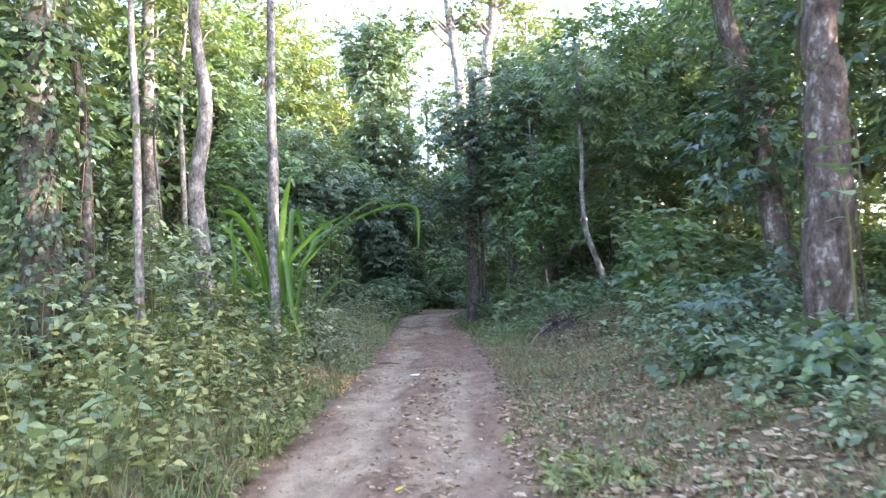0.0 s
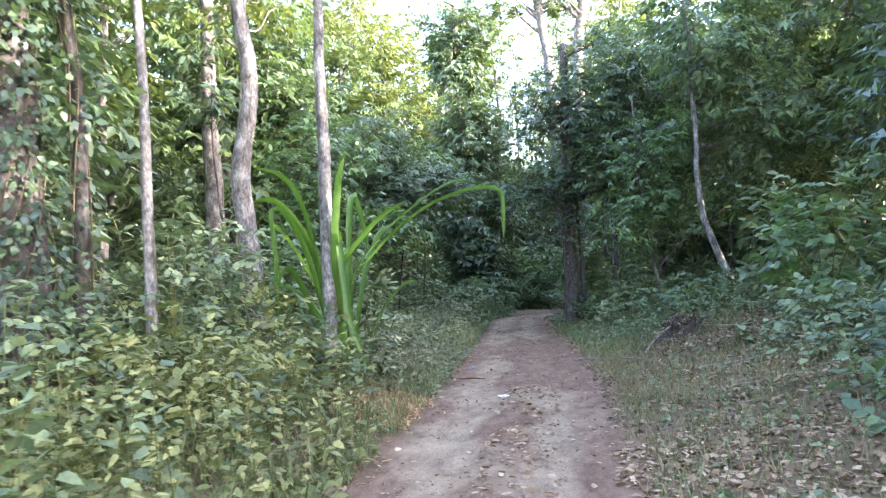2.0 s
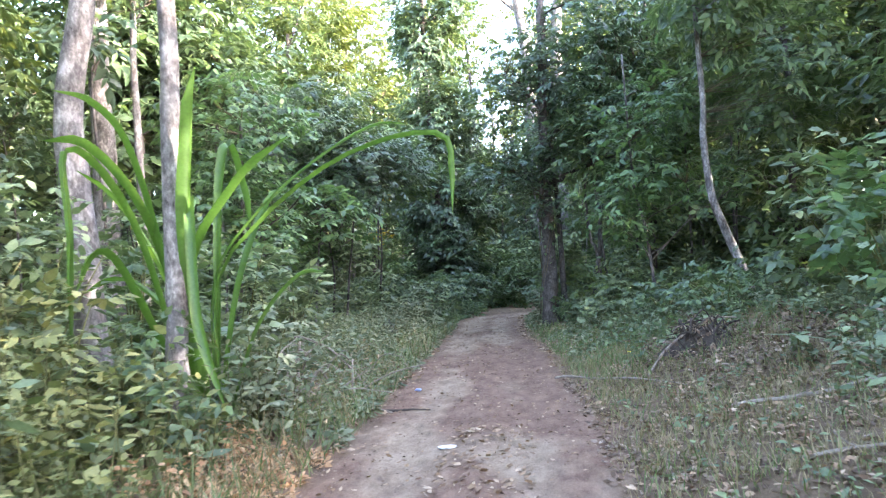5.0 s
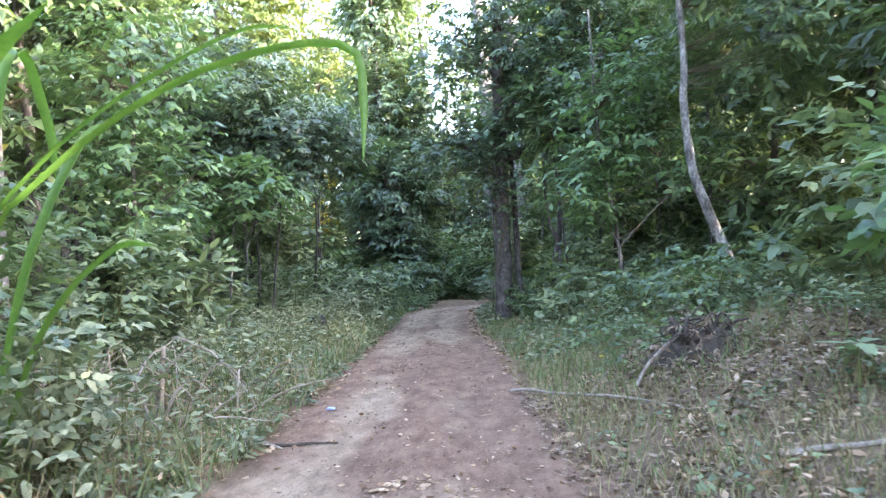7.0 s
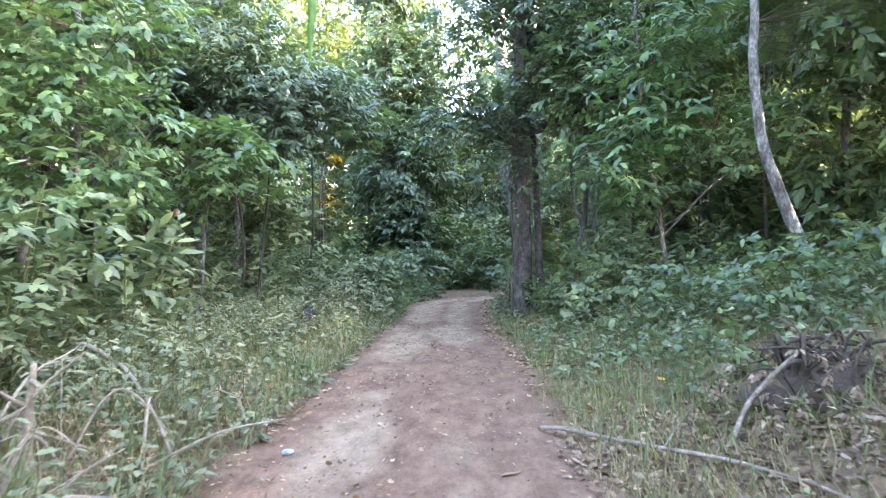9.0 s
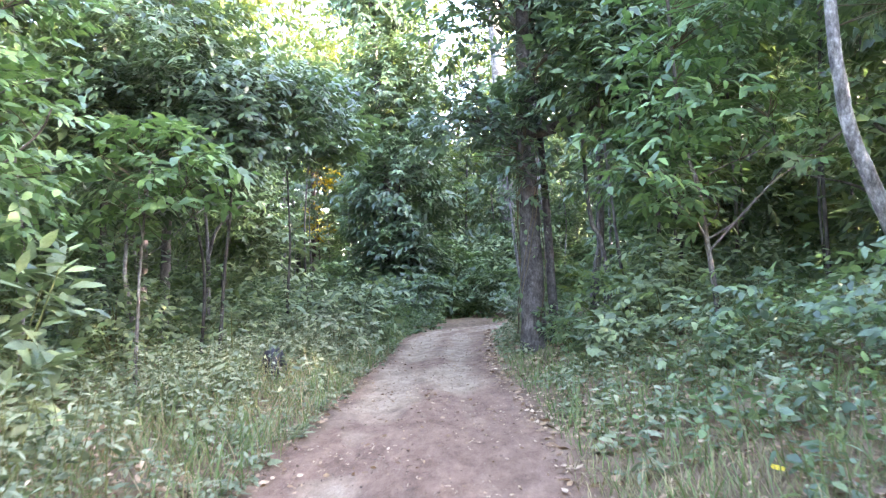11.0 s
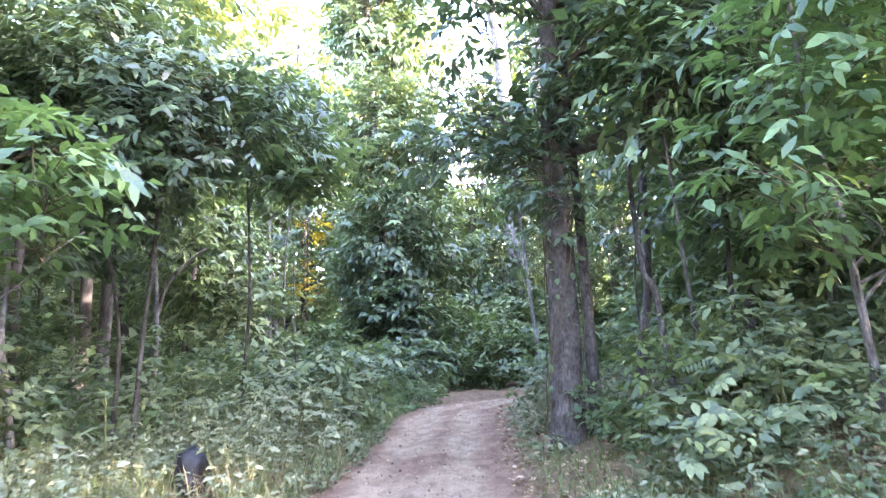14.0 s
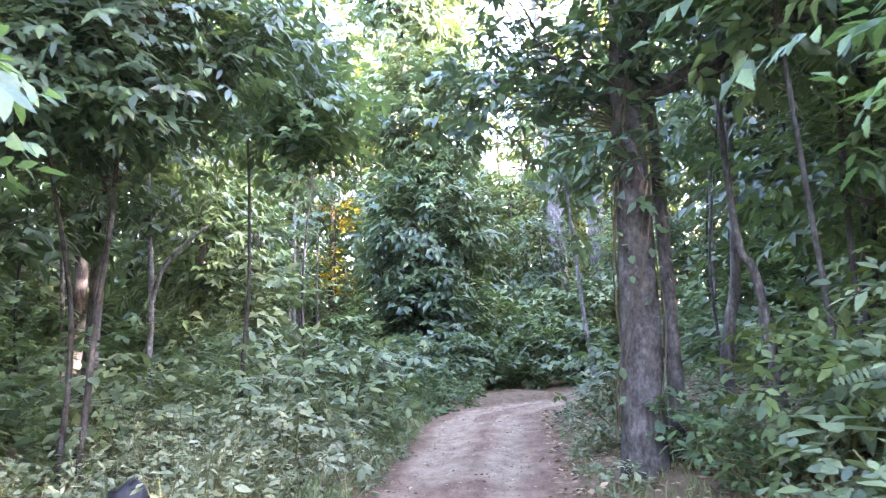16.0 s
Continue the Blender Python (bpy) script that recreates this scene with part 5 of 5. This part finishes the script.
weeds("dry_weeds", "grey-brown withered weeds tangled along the verge", (-3.4, -1.4), (12.8, 19.0), 16, (0.2, 0.7), LEAF_DRY, 0.09, 6, 57, lambda x, y: (side(x, y) < -1.0) & ~((x < -2.1) & (y > 14.2) & (y < 16.2)), slim=0.35, clump=0.2)
weeds("dry_weeds", "low withered brown weeds on the open verge", (1.0, 4.2), (8.0, 19.0), 14, (0.08, 0.28), LEAF_DRY, 0.07, 5, 58, lambda x, y: side(x, y) > 1.1, slim=0.4, clump=0.3)

litter("leaf_litter", "curled brown leaves heaped round the roots on the bank", (1.7, 4.2), (14.4, 17.8), 460, 0.09, LEAF_BROWN, 65, lambda x, y: side(x, y) > 1.5)
weeds("dry_weeds", "withered brown stems round the root heap", (1.8, 4.2), (14.6, 17.8), 22, (0.12, 0.4), LEAF_BROWN, 0.1, 6, 66, lambda x, y: side(x, y) > 1.6, slim=0.42, clump=0.4)

# ---- fallen wood ----


def stick(name, label, pts, r, mat, twigs=0, seed=0, category="branch"):
    p = curve_points(pts, 14)
    z = [float(G(a, b)) for a, b, _ in p]
    o = Vector((p[0][0], p[0][1], z[0]))
    rel = np.array([(a - o.x, b - o.y, zz + c - o.z) for (a, b, c), zz in zip(p, z)])
    ob = thing(name, o.x, o.y, o.z, label, category)
    stem = part("stem", raw_mesh("stem", *tube(rel, [r, r * 0.85, r * 0.45], 7, 0.1, seed), True), mat, ob)
    g = np.random.default_rng(seed)
    for i in range(twigs):
        k = int(g.integers(3, 12))
        d = unit(g.normal(size=3) * np.array([1, 1, 0.5]) + np.array([0, 0, 0.35]))
        q = rel[k] + d * g.uniform(0.2, 0.5)
        part("side_twig", raw_mesh("side_twig", *tube(curve_points([rel[k], (rel[k] + q) / 2 + g.normal(size=3) * 0.03, q], 5), [r * 0.4, r * 0.15], 5)), mat, stem)
    return ob


stick("fallen_branch", "long grey fallen branch lying on the open verge", [(0.66, 17.5, 0.02), (0.85, 17.15, 0.07), (1.2, 16.75, 0.03), (1.45, 16.1, 0.08), (1.75, 15.7, 0.03), (1.95, 14.9, 0.04)], 0.017, DEAD_WOOD, 2, 1)
stick("fallen_branch", "thin pale branch among dry leaves on the bank", [(2.0, 13.3, 0.03), (2.8, 13.0, 0.05), (3.9, 12.7, 0.04)], 0.018, DEAD_WOOD, 3, 2)
stick("fallen_branch", "pale dead branch among dry leaves", [(1.9, 11.4, 0.03), (2.6, 11.0, 0.04), (3.3, 10.9, 0.05)], 0.014, DEAD_WOOD, 2, 3)
stick("stick", "short dark stick on the track", [(-1.4, 15.1, 0.015), (-1.15, 15.15, 0.02), (-0.9, 15.3, 0.015)], 0.014, ROOT_WOOD, 0, 4)
stick("stick", "pale splintered stick at the track's edge", [(-1.75, 15.4, 0.03), (-1.5, 15.2, 0.02), (-1.3, 15.0, 0.015)], 0.02, DEAD_WOOD, 1, 5)
stick("fallen_branch", "pale bare branch arching out of the weeds", [(-3.1, 17.4, 0.6), (-2.9, 17.2, 0.62), (-2.4, 16.8, 0.46), (-1.9, 16.2, 0.22), (-1.75, 16.0, 0.05)], 0.018, DEAD_PALE, 1, 6)
stick("fallen_branch", "broken upright stub of dead wood", [(-2.66, 15.9, 0.0), (-2.64, 15.9, 0.35), (-2.6, 15.9, 0.7)], 0.045, DEAD_PALE, 3, 7)
for i in range(52):
    a, b = -3.8 + 1.9 * g.random(), 14.2 + 2.5 * g.random()
    d = g.normal(size=2) * 0.55
    stick("dead_branch", "bare grey-brown branch in a tangle of brushwood", [(a, b, 0.02), (a + d[0] * 0.5, b + d[1] * 0.5, 0.25 + 0.3 * g.random()), (a + d[0], b + d[1], 0.2 + 0.6 * g.random())], 0.006 + 0.009 * g.random(), DEAD_PALE, 2, 20 + i)
# uprooted root plate on the bank
RX, RY = 2.62, 16.7
stick("fallen_branch", "long pale bowed branch lying over a heap of roots", [(1.76, 16.2, 0.0), (2.01, 16.5, 0.22), (2.36, 16.7, 0.36), (2.76, 16.9, 0.37), (3.1, 17.05, 0.28)], 0.02, DEAD_WOOD, 2, 40)
heap = thing("root_heap", RX, RY, float(G(RX, RY)), "heap of dark tangled roots and soil on the bank", "roots")
hg = np.random.default_rng(8)
for i in range(40):
    a, b = hg.uniform(0, 6.28), hg.uniform(0.25, 0.62)
    p0 = np.array([hg.normal() * 0.2, hg.normal() * 0.14, 0.02])
    p3 = np.array([b * math.cos(a), b * 0.7 * math.sin(a), hg.uniform(-0.03, 0.42)])
    p1 = p0 * 0.7 + p3 * 0.3 + np.array([0, 0, hg.uniform(0.08, 0.3)]) + hg.normal(size=3) * 0.05
    p2 = p0 * 0.3 + p3 * 0.7 + np.array([0, 0, hg.uniform(0.02, 0.14)]) + hg.normal(size=3) * 0.07
    part("root", raw_mesh("root", *tube(curve_points([p0, p1, p2, p3], 10), [hg.uniform(0.01, 0.032), 0.004], 6, 0.15, i), True), ROOT_WOOD, heap)
dead = np.stack([hg.normal(size=46) * 0.36, hg.normal(size=46) * 0.22, hg.uniform(0.05, 0.36, 46)], 1)
part("dead_leaves", raw_mesh("dead_leaves", *crown_leaves(dead, (0, 0, -0.1), 12, 0.12, 0.06, 0.4, True, hg, 0.5)), LEAF_BROWN, heap, "withered brown hanging leaves", "stuff")
mound_u, mound_v = np.meshgrid(np.linspace(0, 2 * np.pi, 25)[:-1], np.linspace(0.0, 1.0, 9))
mr = 0.5 * mound_v * (1 + 0.15 * np.sin(3 * mound_u) + 0.1 * np.sin(7 * mound_u + 1))
mz = 0.32 * (1 - mound_v ** 2) * (1 + 0.18 * np.sin(5 * mound_u + 6 * mound_v)) - 0.06
mv = np.stack([mr * np.cos(mound_u) * 1.15, mr * np.sin(mound_u) * 0.7, mz], -1).reshape(-1, 3)
mi = (np.arange(8)[:, None] * 24 + np.arange(24)[None, :])
mj = (np.arange(8)[:, None] * 24 + (np.arange(24)[None, :] + 1) % 24)
part("soil_mound", raw_mesh("soil_mound", mv, np.stack([mi, mj, mj + 24, mi + 24], -1).reshape(-1, 4), True), ROOT_WOOD, heap)

# ---- small things ----


def crumpled(name, label, category, x, y, sx, sy, sz, mat, seed, turn=0, lift=0.0):
    me = bpy.data.meshes.new(name)
    bm = bmesh.new()
    bmesh.ops.create_icosphere(bm, subdivisions=3, radius=1)
    for v in bm.verts:
        d = 1 + 0.28 * noise.noise(v.co * 1.7 + Vector((seed, 0, 0))) + 0.16 * noise.noise(v.co * 4.1 + Vector((0, seed, 0)))
        v.co = Vector((v.co.x * sx * d, v.co.y * sy * d, v.co.z * sz * d))
    bm.to_mesh(me)
    bm.free()
    me.polygons.foreach_set("use_smooth", np.ones(len(me.polygons), bool))
    me.materials.append(mat)
    ob = tagged(new(name, me), label, category)
    ob.matrix_world = pose(x, y, float(G(x, y)) + sz * 0.7 + lift, 0, 0, turn)
    return ob


crumpled("paper_scrap", "flattened white scrap of paper on the track", "litter", -0.5, 13.1, 0.09, 0.06, 0.012, PAPER, 1, 10)
crumpled("plastic_wrapper", "crumpled blue and white plastic wrapper on the track", "litter", -1.23, 16.8, 0.045, 0.035, 0.02, BLUE_WRAP, 2)
crumpled("plastic_bag", "dark plastic bag lying in the weeds", "bag", -3.1, 25.6, 0.21, 0.17, 0.26, BLACK_BAG, 3, lift=0.05)


def single_leaf(name, label, x, y, ln, mat, turn, z=0.015, slim=0.5):
    me = raw_mesh(name, *leaves(np.zeros((1, 3)), np.array([[1.0, 0, 0.05]]), np.array([[0.1, 0.1, 1.0]]), ln, ln * slim, 0.15, -0.05))
    me.materials.append(mat)
    ob = tagged(new(name, me), label, "leaf")
    ob.matrix_world = pose(x, y, float(G(x, y)) + z, 0, 0, turn)


single_leaf("fallen_leaf", "large pale dry leaf lying on the track", 0.3, 16.25, 0.16, LEAF_DRY, 15)
single_leaf("fallen_leaf", "yellow fallen leaf on the track", -0.38, 5.6, 0.11, PETAL, 60)
single_leaf("fallen_leaf", "yellow fallen leaf on the bank", 1.85, 18.3, 0.14, PETAL, 100, 0.06)
single_leaf("fallen_leaf", "rust-coloured fallen leaf at the weeds' edge", -1.4, 9.2, 0.13, LEAF_RUST, 40)


# broad-leaved plants with few large leaves beside the far track
def broad_plant(name, label, x, y, h, count, ln, slim, leaf, seed, lean=(0, 0)):
    g = np.random.default_rng(seed)
    z = float(G(x, y)) - 0.02
    t = thing(name, x, y, z, label, "plant")
    stem = curve_points([(0, 0, 0), (lean[0] * 0.3, lean[1] * 0.3, h * 0.6), (lean[0], lean[1], h)], 8)
    part("stem", raw_mesh("stem", *tube(stem, [0.014, 0.007], 6), True), STEM, t)
    for i in range(count):
        a = i * 2.4 + g.uniform(-0.3, 0.3)
        k = min(7, 7 - (i // 3))
        l = ln * g.uniform(0.75, 1.15)
        way = np.array([[math.cos(a), math.sin(a), g.uniform(-0.1, 0.45)]])
        me = raw_mesh("leaf", *leaves(np.zeros((1, 3)), way, np.array([[0, 0, 1.0]]), l, l * slim, 0.14, 0.2))
        ob = part("leaf", me, leaf, t)
        ob.location = stem[max(k, 2)]


broad_plant("broadleaf_plant", "plant with a rosette of large pale upright leaves", -3.75, 19.6, 1.55, 9, 0.34, 0.36, LEAF_PALE, 1)
broad_plant("broadleaf_plant", "plant with very broad pale green leaves", 1.95, 25.65, 0.62, 6, 0.34, 0.7, LEAF_PALE, 2)
broad_plant("broadleaf_plant", "plant with very broad pale green leaves", 2.6, 25.2, 0.5, 6, 0.3, 0.7, LEAF_PALE, 3)
broad_plant("broadleaf_plant", "plant reaching out with broad light-green leaves", 3.75, 7.0, 1.95, 10, 0.24, 0.6, LEAF_PALE, 4, (-0.15, -0.05))
broad_plant("broadleaf_plant", "plant with broad leaves on the bank", 2.9, 14.2, 0.35, 7, 0.3, 0.55, LEAF_PALE, 5)
broad_plant("broadleaf_plant", "plant with broad leaves on the bank", 3.4, 15.4, 0.45, 7, 0.28, 0.6, LEAF_PALE, 6)
broad_plant("broadleaf_plant", "single leafy stem at the verge", -3.2, 24.0, 1.15, 8, 0.26, 0.4, LEAF_PALE, 7)


def fern_frond(x, y, z, pts, seed):
    """A drooping frond: midrib with two rows of narrow leaflets."""
    g = np.random.default_rng(seed)
    t = thing("fern", x, y, float(G(x, y)), "blue-green frond with two rows of narrow leaflets", "fern")
    o = np.array([x, y, float(G(x, y))])
    p = curve_points([np.zeros(3)] + [np.array(q) - o for q in pts], 30)
    part("midrib", raw_mesh("midrib", *tube(p, [0.008, 0.003], 5)), STEM, t)
    tang = unit(np.gradient(p, axis=0))
    chunk = []
    for sgn in (1, -1):
        k = np.arange(10, 30)
        sd = unit(np.cross(tang[k], np.array([0, 0, 1.0]))) * sgn
        ln = 0.2 * np.sin(np.linspace(0.5, 2.9, len(k))) + 0.05
        chunk.append(leaves(p[k], sd + tang[k] * 0.5 + np.array([0, 0, -0.35]), np.repeat([[0, 0, 1.0]], len(k), 0), ln, 0.035))
    part("leaflets", raw_mesh("leaflets", *join(chunk)), LEAF_PALE, t, "", "stuff")


fern_frond(2.75, 25.9, 0, [(2.6, 25.8, 1.0), (2.45, 25.8, 1.3), (2.05, 25.7, 1.2)], 1)
fern_frond(2.8, 25.6, 0, [(2.75, 25.5, 1.0), (2.5, 25.4, 1.2), (2.15, 25.3, 1.0)], 2)
fern_frond(2.9, 26.1, 0, [(2.9, 25.9, 1.1), (2.8, 25.6, 1.35), (2.6, 25.3, 1.2)], 3)
# the forked tree's bare branch
stick("dead_branch", "bare white branch forking from a young trunk", [(-7.0, 33.75, 2.3), (-6.75, 33.7, 3.0), (-6.3, 33.7, 3.45), (-5.85, 33.7, 3.8)], 0.05, BARK_PALE, 1, 60)
